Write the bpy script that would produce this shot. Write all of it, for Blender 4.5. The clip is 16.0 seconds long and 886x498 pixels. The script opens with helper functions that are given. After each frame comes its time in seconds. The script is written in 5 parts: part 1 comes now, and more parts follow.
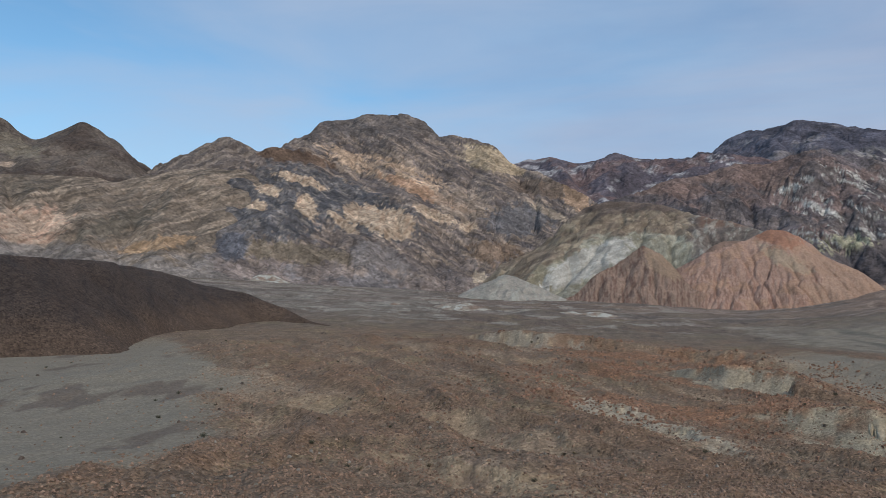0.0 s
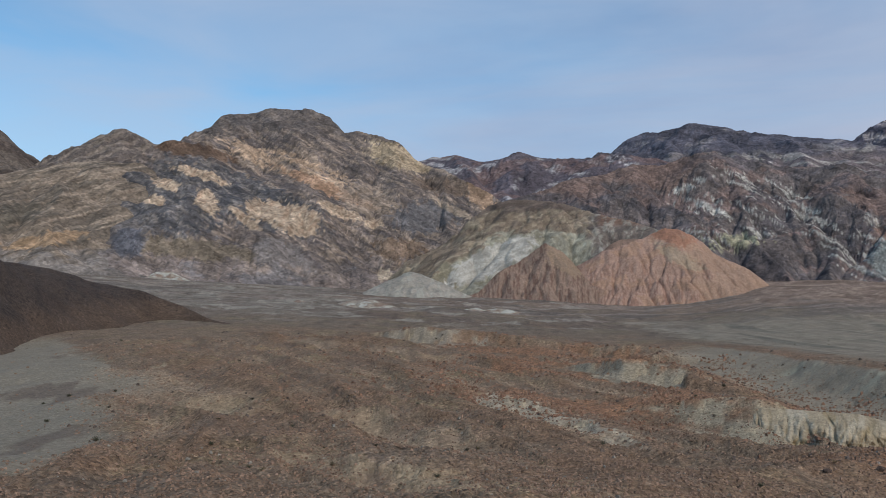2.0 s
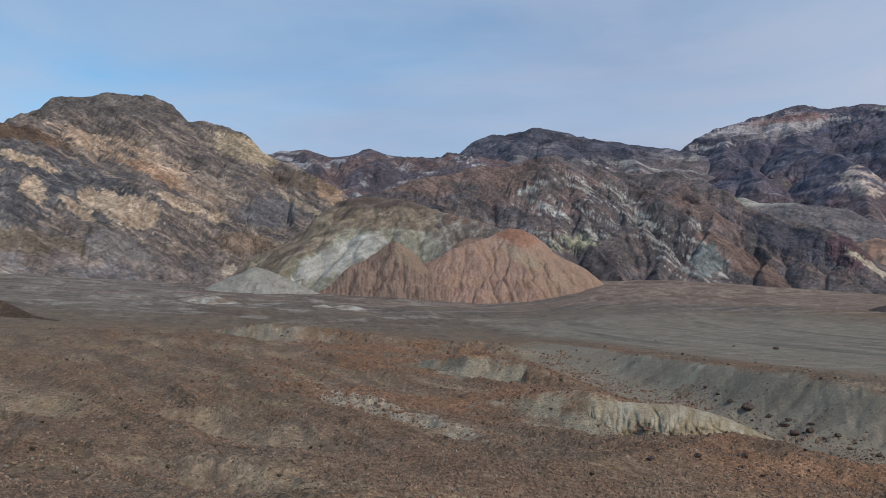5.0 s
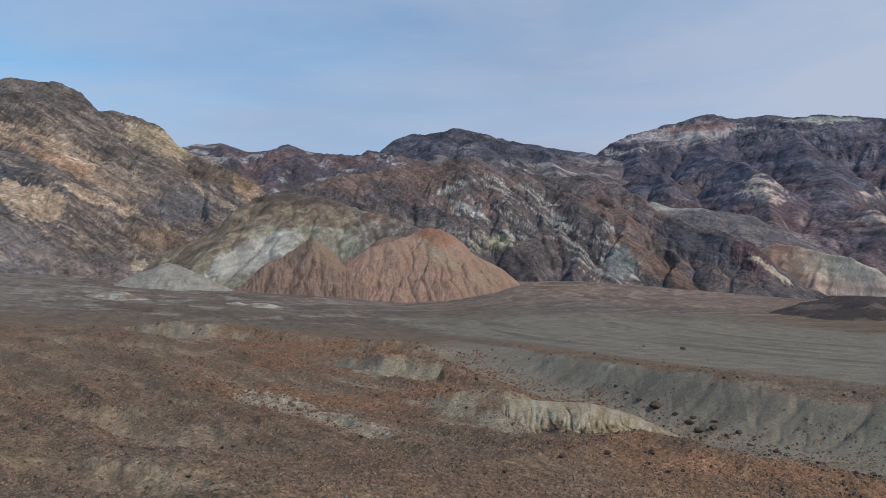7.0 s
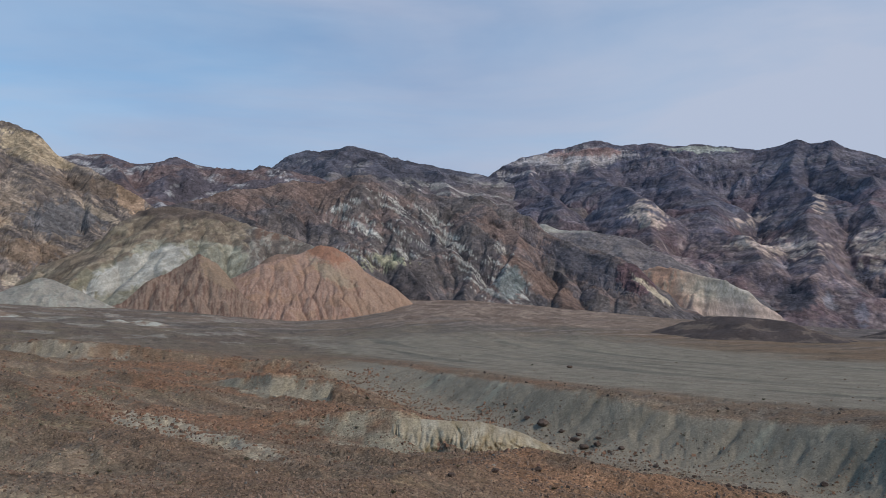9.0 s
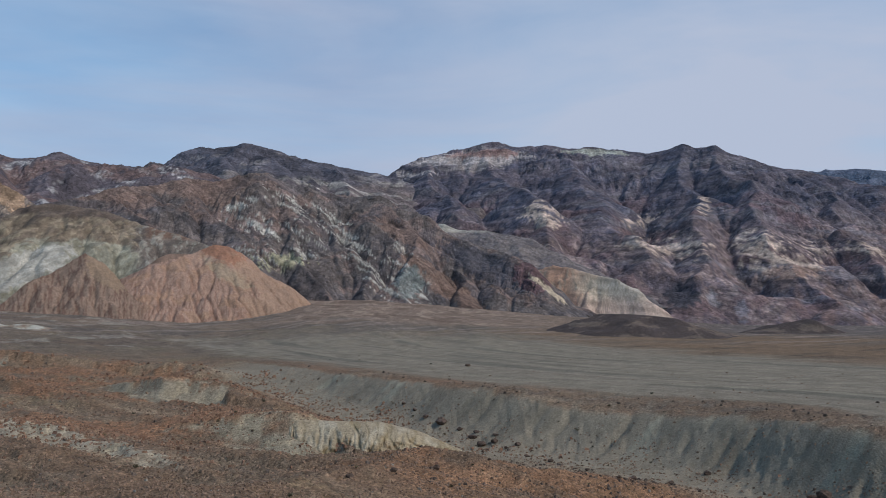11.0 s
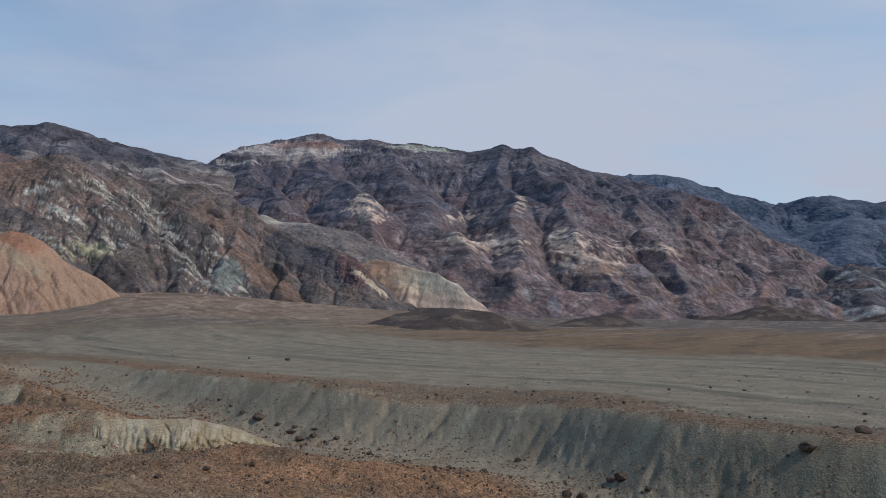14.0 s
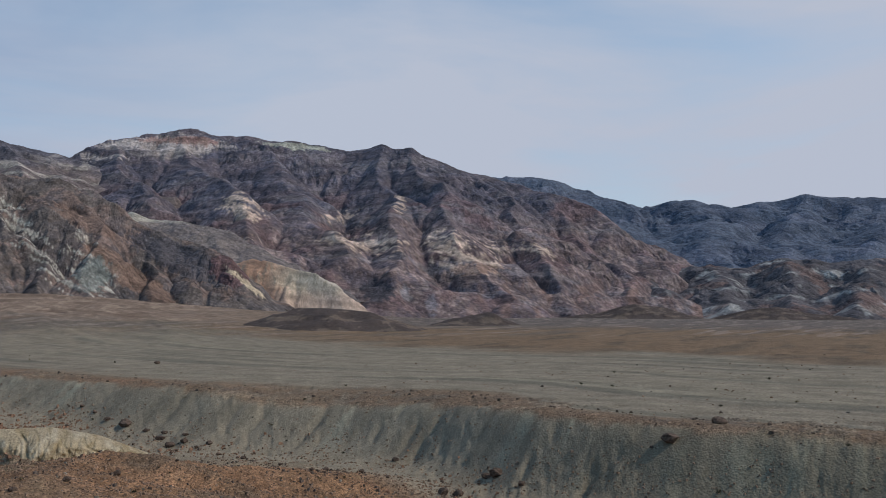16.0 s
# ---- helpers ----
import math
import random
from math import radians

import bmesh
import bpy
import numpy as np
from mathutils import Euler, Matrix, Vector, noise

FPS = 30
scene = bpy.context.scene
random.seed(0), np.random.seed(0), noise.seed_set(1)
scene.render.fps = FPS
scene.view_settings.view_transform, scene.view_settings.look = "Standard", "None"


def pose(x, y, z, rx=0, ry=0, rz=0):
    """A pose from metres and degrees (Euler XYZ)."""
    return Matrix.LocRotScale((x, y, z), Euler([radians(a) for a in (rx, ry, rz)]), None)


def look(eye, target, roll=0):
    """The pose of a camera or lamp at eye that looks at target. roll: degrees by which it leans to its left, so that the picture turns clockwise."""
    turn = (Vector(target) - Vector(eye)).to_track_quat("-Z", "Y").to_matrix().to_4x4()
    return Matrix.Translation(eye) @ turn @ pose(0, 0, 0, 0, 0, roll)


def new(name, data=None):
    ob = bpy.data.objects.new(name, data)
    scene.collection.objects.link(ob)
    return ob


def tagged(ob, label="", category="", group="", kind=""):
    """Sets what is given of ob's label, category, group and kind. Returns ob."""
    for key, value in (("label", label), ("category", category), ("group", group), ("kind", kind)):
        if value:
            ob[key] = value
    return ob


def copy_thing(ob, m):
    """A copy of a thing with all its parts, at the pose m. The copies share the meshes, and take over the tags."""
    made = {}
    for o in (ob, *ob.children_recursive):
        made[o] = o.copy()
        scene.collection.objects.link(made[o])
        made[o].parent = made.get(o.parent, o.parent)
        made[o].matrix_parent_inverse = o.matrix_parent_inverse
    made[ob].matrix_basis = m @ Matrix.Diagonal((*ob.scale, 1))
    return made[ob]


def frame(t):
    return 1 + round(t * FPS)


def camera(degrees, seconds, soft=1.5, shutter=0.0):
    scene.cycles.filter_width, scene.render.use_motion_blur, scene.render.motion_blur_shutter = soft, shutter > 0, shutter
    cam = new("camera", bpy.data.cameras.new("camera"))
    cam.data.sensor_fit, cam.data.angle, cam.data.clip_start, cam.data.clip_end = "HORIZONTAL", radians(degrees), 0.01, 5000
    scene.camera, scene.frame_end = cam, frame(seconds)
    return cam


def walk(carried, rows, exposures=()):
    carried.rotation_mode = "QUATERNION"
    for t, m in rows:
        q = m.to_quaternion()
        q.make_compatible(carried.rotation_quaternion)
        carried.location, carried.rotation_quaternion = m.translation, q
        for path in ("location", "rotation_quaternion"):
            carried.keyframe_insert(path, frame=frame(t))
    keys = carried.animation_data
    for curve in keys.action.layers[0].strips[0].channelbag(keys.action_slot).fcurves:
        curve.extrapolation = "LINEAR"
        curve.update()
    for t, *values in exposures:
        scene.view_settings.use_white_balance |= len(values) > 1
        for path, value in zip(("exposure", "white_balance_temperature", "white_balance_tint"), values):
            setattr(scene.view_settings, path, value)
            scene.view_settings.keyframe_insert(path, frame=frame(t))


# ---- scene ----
EXPOSURE, SKY, SUN, SWATCH = 0.0, 0.095, 1.9, 1.26
CLOUD, CLOUD_EAST = (4.65, 5.55, 7.2, 1.0), (4.75, 5.4, 6.9, 1.0)
CLEAR = (1.08, 1.48, 1.58, 1.0)
# ---- camera: a slow pan by hand from a hilltop overlook ----
EYE = 20.0
ARM = 0.45
cam = camera(56.6, 16.0, soft=0.65)
TURNS = [
    (0.0, -0.00, 4.60, -0.10), (0.5, -1.40, 4.60, 0.05), (1.0, -3.04, 4.59, 0.15), (1.5, -5.10, 4.58, 0.21),
    (2.0, -6.58, 4.39, 0.24), (2.5, -8.37, 4.22, 0.30), (3.0, -10.09, 4.20, 0.42), (3.5, -11.80, 4.17, 0.53),
    (4.0, -13.47, 4.17, 0.36), (4.5, -15.27, 4.16, 0.27), (5.0, -17.13, 4.15, 0.03), (7.5, -24.25, 4.31, -0.44),
    (8.0, -25.79, 4.69, -0.36), (8.5, -27.56, 5.25, -0.44), (9.0, -30.31, 5.48, -0.72), (11.5, -39.00, 5.51, -0.12),
    (12.0, -40.93, 5.45, -0.35), (12.5, -42.28, 5.05, -0.24), (13.0, -44.30, 5.01, -0.10), (13.5, -47.00, 5.05, -0.18),
    (14.0, -49.59, 5.07, -0.05), (14.5, -51.77, 5.07, -0.16), (15.0, -53.86, 5.07, -0.05), (15.5, -55.41, 5.06, 0.12),
    (16.0, -57.99, 5.04, 0.41),
]
walk(cam, [(t, pose(-ARM * math.sin(radians(yaw)), ARM * math.cos(radians(yaw)), EYE, 90 + pitch, roll, yaw))
           for t, yaw, pitch, roll in TURNS],
     exposures=[(0.0, EXPOSURE, 6500, 10), (12.0, EXPOSURE, 6500, 10), (15.0, EXPOSURE, 6850, 10), (16.0, EXPOSURE, 6900, 10)])

# ---- sky and sun: thin high cloud in the evening ----
SUN_BEARING, SUN_HEIGHT = 152.0, 44.0
world = bpy.data.worlds.new("evening_sky")
scene.world = world
world.use_nodes = True
wn, wl = world.node_tree.nodes, world.node_tree.links
wn.clear()
w_out = wn.new("ShaderNodeOutputWorld")
w_back = wn.new("ShaderNodeBackground")
w_sky = wn.new("ShaderNodeTexSky")
w_sky.sky_type = "NISHITA"
w_sky.sun_disc = False
w_sky.sun_elevation = radians(SUN_HEIGHT)
w_sky.sun_rotation = radians(SUN_BEARING)
w_sky.air_density, w_sky.dust_density, w_sky.ozone_density = 1.0, 0.6, 1.5
w_co = wn.new("ShaderNodeTexCoord")
w_map = wn.new("ShaderNodeMapping")
w_map.inputs["Scale"].default_value = (1.0, 1.0, 4.5)
w_map.inputs["Rotation"].default_value = (0.0, radians(6), radians(20))
w_noise = wn.new("ShaderNodeTexNoise")
w_noise.inputs["Scale"].default_value = 1.7
w_noise.inputs["Detail"].default_value = 7.0
w_noise.inputs["Roughness"].default_value = 0.52
w_noise.inputs["Distortion"].default_value = 0.6
w_sep = wn.new("ShaderNodeSeparateXYZ")
w_lean = wn.new("ShaderNodeMath")
w_lean.operation = "MULTIPLY_ADD"
w_lean.inputs[1].default_value, w_lean.inputs[2].default_value = 0.55, -0.36
w_sum = wn.new("ShaderNodeMath")
w_sum.operation = "MULTIPLY_ADD"
w_sum.inputs[1].default_value = 2.2
w_sum.use_clamp = True
w_low = wn.new("ShaderNodeMath")
w_low.operation = "MULTIPLY_ADD"
w_low.inputs[1].default_value = -0.95
w_mix = wn.new("ShaderNodeMixRGB")
# the cloud is bluer in the north, greyer in the east
w_east = wn.new("ShaderNodeMapRange")
for key, value in (("From Min", 0.3), ("From Max", 0.95), ("To Min", 0.0), ("To Max", 1.0)):
    w_east.inputs[key].default_value = value
w_hue = wn.new("ShaderNodeMixRGB")
w_hue.inputs[1].default_value, w_hue.inputs[2].default_value = CLOUD, CLOUD_EAST
wl.new(w_co.outputs["Generated"], w_map.inputs["Vector"])
wl.new(w_map.outputs["Vector"], w_noise.inputs["Vector"])
wl.new(w_co.outputs["Generated"], w_sep.inputs["Vector"])
wl.new(w_sep.outputs["X"], w_lean.inputs[0])
wl.new(w_sep.outputs["X"], w_east.inputs["Value"])
wl.new(w_east.outputs["Result"], w_hue.inputs[0])
wl.new(w_hue.outputs["Color"], w_mix.inputs[2])
wl.new(w_sep.outputs["Z"], w_low.inputs[0])
wl.new(w_lean.outputs[0], w_low.inputs[2])
wl.new(w_noise.outputs["Fac"], w_sum.inputs[0])
wl.new(w_low.outputs[0], w_sum.inputs[2])
wl.new(w_sum.outputs[0], w_mix.inputs[0])
w_tone = wn.new("ShaderNodeMixRGB")
w_tone.blend_type = "MULTIPLY"
w_tone.inputs[0].default_value = 1.0
w_tone.inputs[2].default_value = CLEAR
wl.new(w_sky.outputs["Color"], w_tone.inputs[1])
wl.new(w_tone.outputs["Color"], w_mix.inputs[1])
# a darker, thicker bank of cloud over the banded mountain
w_near = wn.new("ShaderNodeVectorMath")
w_near.operation = "DOT_PRODUCT"
w_near.inputs[1].default_value = (0.30, 0.90, 0.32)
w_patch = wn.new("ShaderNodeMapRange")
w_patch.interpolation_type = "SMOOTHSTEP"
for key, value in (("From Min", 0.90), ("From Max", 1.0), ("To Min", 0.0), ("To Max", 1.0)):
    w_patch.inputs[key].default_value = value
w_wisp = wn.new("ShaderNodeTexNoise")
w_wisp.inputs["Scale"].default_value, w_wisp.inputs["Detail"].default_value, w_wisp.inputs["Roughness"].default_value = 2.3, 8.0, 0.55
w_rag = wn.new("ShaderNodeMapRange")
for key, value in (("From Min", 0.34), ("From Max", 0.62), ("To Min", 0.0), ("To Max", 1.0)):
    w_rag.inputs[key].default_value = value
w_thick = wn.new("ShaderNodeMath")
w_thick.operation = "MULTIPLY"
w_dim = wn.new("ShaderNodeMixRGB")
w_dim.blend_type = "MULTIPLY"
w_dim.inputs[2].default_value = (0.86, 0.86, 0.9, 1.0)
wl.new(w_co.outputs["Generated"], w_near.inputs[0])
wl.new(w_near.outputs["Value"], w_patch.inputs["Value"])
wl.new(w_map.outputs["Vector"], w_wisp.inputs["Vector"])
wl.new(w_wisp.outputs["Fac"], w_rag.inputs["Value"])
wl.new(w_patch.outputs["Result"], w_thick.inputs[0])
wl.new(w_rag.outputs["Result"], w_thick.inputs[1])
wl.new(w_thick.outputs[0], w_dim.inputs[0])
wl.new(w_mix.outputs["Color"], w_dim.inputs[1])
wl.new(w_dim.outputs["Color"], w_back.inputs["Color"])
w_back.inputs["Strength"].default_value = SKY
wl.new(w_back.outputs["Background"], w_out.inputs["Surface"])

sun = new("sun", bpy.data.lights.new("sun", "SUN"))
sun.data.energy = SUN
sun.data.angle = radians(5)
sun.data.color = (1.0, 0.96, 0.91)
_b, _h = radians(SUN_BEARING), radians(SUN_HEIGHT)
sun.matrix_world = look((math.sin(_b) * math.cos(_h) * 300, math.cos(_b) * math.cos(_h) * 300, 300 * math.sin(_h) + 60), (0, 0, 60))


# ---- noise on arrays ----
_rng = np.random.RandomState(7)
_perm = np.concatenate([_rng.permutation(256)] * 2)
_ang = _rng.rand(256) * 2 * np.pi
_gx, _gy = np.cos(_ang), np.sin(_ang)


def perlin(x, y, seed=0):
    x, y = np.asarray(x, float) + seed * 17.31, np.asarray(y, float) + seed * 9.73
    xi, yi = np.floor(x).astype(int), np.floor(y).astype(int)
    fx, fy = x - xi, y - yi
    u, v = fx * fx * fx * (fx * (fx * 6 - 15) + 10), fy * fy * fy * (fy * (fy * 6 - 15) + 10)

    def corner(i, j):
        k = _perm[(_perm[(xi + i) & 255] + yi + j) & 255]
        return _gx[k] * (fx - i) + _gy[k] * (fy - j)
    a = corner(0, 0) * (1 - u) + corner(1, 0) * u
    b = corner(0, 1) * (1 - u) + corner(1, 1) * u
    return 1.5 * (a * (1 - v) + b * v)


def fbm(x, y, octaves=4, seed=0, gain=0.5):
    total, amp = 0, 1.0
    for o in range(octaves):
        total = total + amp * perlin(x * 2 ** o, y * 2 ** o, seed + o)
        amp *= gain
    return total


def ridged(x, y, octaves=4, seed=0, gain=0.5):
    total, amp = 0, 1.0
    for o in range(octaves):
        total = total + amp * (1 - 2 * np.abs(perlin(x * 2 ** o, y * 2 ** o, seed + o)))
        amp *= gain
    return total


def blocks(x, y, seed=0):
    """Jointed rock: for each place the chance value of its block and the nearness of the block's edge."""
    xi, yi = np.floor(x).astype(int), np.floor(y).astype(int)
    near, second, worth = np.full(x.shape, 9.0), np.full(x.shape, 9.0), np.zeros(x.shape)
    for j in (-1, 0, 1):
        for i in (-1, 0, 1):
            k = _perm[(_perm[(xi + i + 37 * seed) & 255] + yi + j) & 255]
            d = np.hypot(x - xi - i - 0.5 - 0.45 * _gx[k], y - yi - j - 0.5 - 0.45 * _gy[k])
            first = d < near
            second = np.where(first, near, np.minimum(second, d))
            worth = np.where(first, _perm[k + 61] / 255.0, worth)
            near = np.minimum(near, d)
    return worth, second - near


def smooth(a, b, v):
    t = np.clip((v - a) / (b - a), 0, 1)
    return t * t * (3 - 2 * t)


def bearing_of(x, y):
    return np.degrees(np.arctan2(x, y))


def at(bearing, dist, lift):
    """A place by its bearing and distance from the overlook and the angle at which it stands above the eye."""
    b = radians(bearing)
    return (dist * math.sin(b), dist * math.cos(b), EYE + dist * math.tan(radians(lift)))


def rgb(r, g, b):
    """The base colour of rock or soil from an 8-bit swatch taken in open shade."""
    lin = np.array([((c / 255 + 0.055) / 1.055) ** 2.4 if c > 10 else c / 3294.6 for c in (r, g, b)]) * SWATCH
    return lin * 0.95 + lin.mean() * 0.05


# ---- materials ----
def node(m, kind, **values):
    n = m.node_tree.nodes.new(kind)
    for key, value in values.items():
        n.inputs[key.replace("_", " ")].default_value = value
    return n


def span(m, source, lo, hi, a, b):
    """Stretches a node's value from lo..hi to a..b."""
    r = node(m, "ShaderNodeMapRange", From_Min=lo, From_Max=hi, To_Min=a, To_Max=b)
    m.node_tree.links.new(source, r.inputs["Value"])
    return r.outputs["Result"]


def times(m, a, b):
    r = m.node_tree.nodes.new("ShaderNodeMath")
    r.operation = "MULTIPLY"
    m.node_tree.links.new(a, r.inputs[0])
    m.node_tree.links.new(b, r.inputs[1])
    return r.outputs[0]


def rock_material(name, grain, relief, speck=0.35, crag=0.0, stones=0.0, rough=0.94, plain_colour=None, beds=None):
    """Rock or soil: mineral colour from the mesh, mottled at several scales, with crags, bedding and fine relief. grain: metres of the middle scale; beds: thickness and dip."""
    m = bpy.data.materials.new(name)
    m.use_nodes = True
    n, l = m.node_tree.nodes, m.node_tree.links
    bsdf = n["Principled BSDF"]
    bsdf.inputs["Roughness"].default_value = rough
    bsdf.inputs["Specular IOR Level"].default_value = 0.15
    co = n.new("ShaderNodeTexCoord")
    big = node(m, "ShaderNodeTexNoise", Scale=0.13 / grain, Detail=5.0)
    mid = node(m, "ShaderNodeTexNoise", Scale=0.9 / grain, Detail=3.0 if beds else 9.0, Roughness=0.6 if beds else 0.72)
    ridge = node(m, "ShaderNodeTexNoise", Scale=0.22 / grain, Detail=4.0 if beds else 9.0, Roughness=0.62, Lacunarity=2.1)
    ridge.noise_type = "RIDGED_MULTIFRACTAL"
    vor = node(m, "ShaderNodeTexVoronoi", Scale=(1.15 if beds else 2.6) / grain)
    for t in (big, mid, ridge, vor):
        l.new(co.outputs["Object"], t.inputs["Vector"])
    sep = n.new("ShaderNodeSeparateColor")
    l.new(vor.outputs["Color"], sep.inputs["Color"])
    joint = None
    if beds:
        # jointed blocks with crooked edges, several metres across
        bend = n.new("ShaderNodeVectorMath")
        bend.operation = "MULTIPLY_ADD"
        bend.inputs[1].default_value = (1.1 * grain, 1.1 * grain, 1.1 * grain)
        l.new(mid.outputs["Color"], bend.inputs[0])
        l.new(co.outputs["Object"], bend.inputs[2])
        joint = node(m, "ShaderNodeTexVoronoi", Scale=0.2 / grain)
        l.new(bend.outputs["Vector"], joint.inputs["Vector"])
    swing = 0.55 * speck if beds else speck
    shade = times(m, span(m, big.outputs["Fac"], 0.3, 0.7, 0.86, 1.14), span(m, mid.outputs["Fac"], 0.34, 0.66, 1 - swing, 1 + swing))
    pebble = 1.1 if stones else 1.0 if beds else 0.6
    shade = times(m, shade, span(m, sep.outputs["Red"], 0.0, 1.0, 1 - pebble * speck, 1 + pebble * speck))
    if stones:
        shade = times(m, shade, span(m, sep.outputs["Green"], 0.0, 0.18, 1 - stones, 1.0))
        shade = times(m, shade, span(m, sep.outputs["Blue"], 0.92, 1.0, 1.0, 1 + 0.8 * stones))
    lay = None
    if beds:
        tip = n.new("ShaderNodeMapping")
        tip.inputs["Rotation"].default_value = (0.0, radians(beds[1]), 0.0)
        turn = n.new("ShaderNodeMapping")
        turn.inputs["Scale"].default_value = (0.14, 0.14, 1.0)
        lay = node(m, "ShaderNodeTexNoise", Scale=1.0 / beds[0], Detail=3.0, Roughness=0.6, Distortion=0.7)
        l.new(co.outputs["Object"], tip.inputs["Vector"])
        l.new(tip.outputs["Vector"], turn.inputs["Vector"])
        l.new(turn.outputs["Vector"], lay.inputs["Vector"])
        shade = times(m, shade, span(m, lay.outputs["Fac"], 0.36, 0.64, 0.90, 1.10))
        block = n.new("ShaderNodeSeparateColor")
        l.new(joint.outputs["Color"], block.inputs["Color"])
        shade = times(m, shade, span(m, block.outputs["Red"], 0.0, 1.0, 0.9, 1.1))
    vm = n.new("ShaderNodeVectorMath")
    vm.operation = "SCALE"
    if plain_colour is None:
        tint = n.new("ShaderNodeAttribute")
        tint.attribute_name = "mineral"
        l.new(tint.outputs["Color"], vm.inputs[0])
        # the fourth value of the mineral attribute tells how coarse the soil is
        less, more = n.new("ShaderNodeMath"), n.new("ShaderNodeMath")
        less.operation, more.operation = "SUBTRACT", "MULTIPLY_ADD"
        less.inputs[1].default_value = more.inputs[2].default_value = 1.0
        l.new(shade, less.inputs[0])
        l.new(less.outputs[0], more.inputs[0])
        l.new(tint.outputs["Alpha"], more.inputs[1])
        shade = more.outputs[0]
    else:
        vm.inputs[0].default_value = tuple(plain_colour)
        geo = n.new("ShaderNodeNewGeometry")
        shade = times(m, shade, span(m, geo.outputs["Random Per Island"], 0.0, 1.0, 0.72, 1.35))
    l.new(shade, vm.inputs["Scale"])
    l.new(vm.outputs["Vector"], bsdf.inputs["Base Color"])
    b1 = node(m, "ShaderNodeBump", Strength=1.0, Distance=relief)
    l.new(times(m, mid.outputs["Fac"], span(m, vor.outputs["Distance"], 0.0, 0.8, 1.5 if stones else 1.25, 0.6 if stones else 0.75)), b1.inputs["Height"])
    if plain_colour is None:
        l.new(tint.outputs["Alpha"], b1.inputs["Strength"])
    last = b1
    if crag:
        b0 = node(m, "ShaderNodeBump", Strength=1.0, Distance=crag)
        l.new(ridge.outputs["Fac"], b0.inputs["Height"])
        l.new(b0.outputs["Normal"], last.inputs["Normal"])
        last = b0
    if beds:
        b2 = node(m, "ShaderNodeBump", Strength=1.0, Distance=0.7 * grain)
        b2.invert = True
        l.new(joint.outputs["Distance"], b2.inputs["Height"])
        l.new(b2.outputs["Normal"], last.inputs["Normal"])
    l.new(b1.outputs["Normal"], bsdf.inputs["Normal"])
    return m


MAT_GROUND = rock_material("desert_gravel", 0.55, 0.30, speck=0.32, crag=0.16, stones=0.45)
MAT_HILL = rock_material("stony_slope", 1.0, 0.6, speck=0.3, crag=0.4, stones=0.4)
MAT_MOUND = rock_material("badland_clay", 1.6, 0.7, speck=0.2, crag=0.8)
MAT_ROCK = rock_material("volcanic_rock", 2.4, 0.9, speck=0.27, crag=2.6, beds=(4.0, 32))
MAT_ROCK_WEST = rock_material("tilted_rock", 2.4, 0.8, speck=0.25, crag=2.0, beds=(6.0, -26))
MAT_FAR = rock_material("range_rock", 4.2, 1.8, speck=0.3, crag=5.0, beds=(11.0, 6))


# ---- terrain tools ----
def seg_height(X, Y, path, steep, foot, cap=0.0, capd=1.0):
    """Height of a ridge, its crest line less the fall to its sides, and the distance from the crest. steep: fall near the crest, foot: far from it."""
    H, D = np.full(X.shape, -1e6), np.zeros(X.shape)
    for (x0, y0, z0), (x1, y1, z1) in zip(path[:-1], path[1:]):
        dx, dy = x1 - x0, y1 - y0
        t = np.clip(((X - x0) * dx + (Y - y0) * dy) / (dx * dx + dy * dy + 1e-9), 0, 1)
        d = np.hypot(X - x0 - t * dx, Y - y0 - t * dy)
        h = z0 + t * (z1 - z0) - (foot * d + (steep - foot) * cap * (1 - np.exp(-d / max(cap, 1e-3)))) if cap else z0 + t * (z1 - z0) - foot * d
        D = np.where(h > H, d, D)
        H = np.maximum(H, h)
    return H, D


def scarp(X, Y, path, front, back, moat=False):
    """A low ridge with a steep side to the right of its line and a gentle one to the left; or the hollow along the foot of the steep side, from 0 to 1."""
    H = np.full(X.shape, 0.0 if moat else -1e6)
    for (x0, y0, z0), (x1, y1, z1) in zip(path[:-1], path[1:]):
        dx, dy = x1 - x0, y1 - y0
        n = math.hypot(dx, dy)
        t = np.clip(((X - x0) * dx + (Y - y0) * dy) / (n * n), 0, 1)
        d = np.hypot(X - x0 - t * dx, Y - y0 - t * dy)
        far = smooth(-1.5, 1.5, (dx * (Y - y0) - dy * (X - x0)) / n)
        if moat:
            H = np.maximum(H, np.exp(-((d - 6.0) / 3.6) ** 2) * (1 - far))
        else:
            H = np.maximum(H, z0 + t * (z1 - z0) - d * (front + (back - front) * far))
    return H


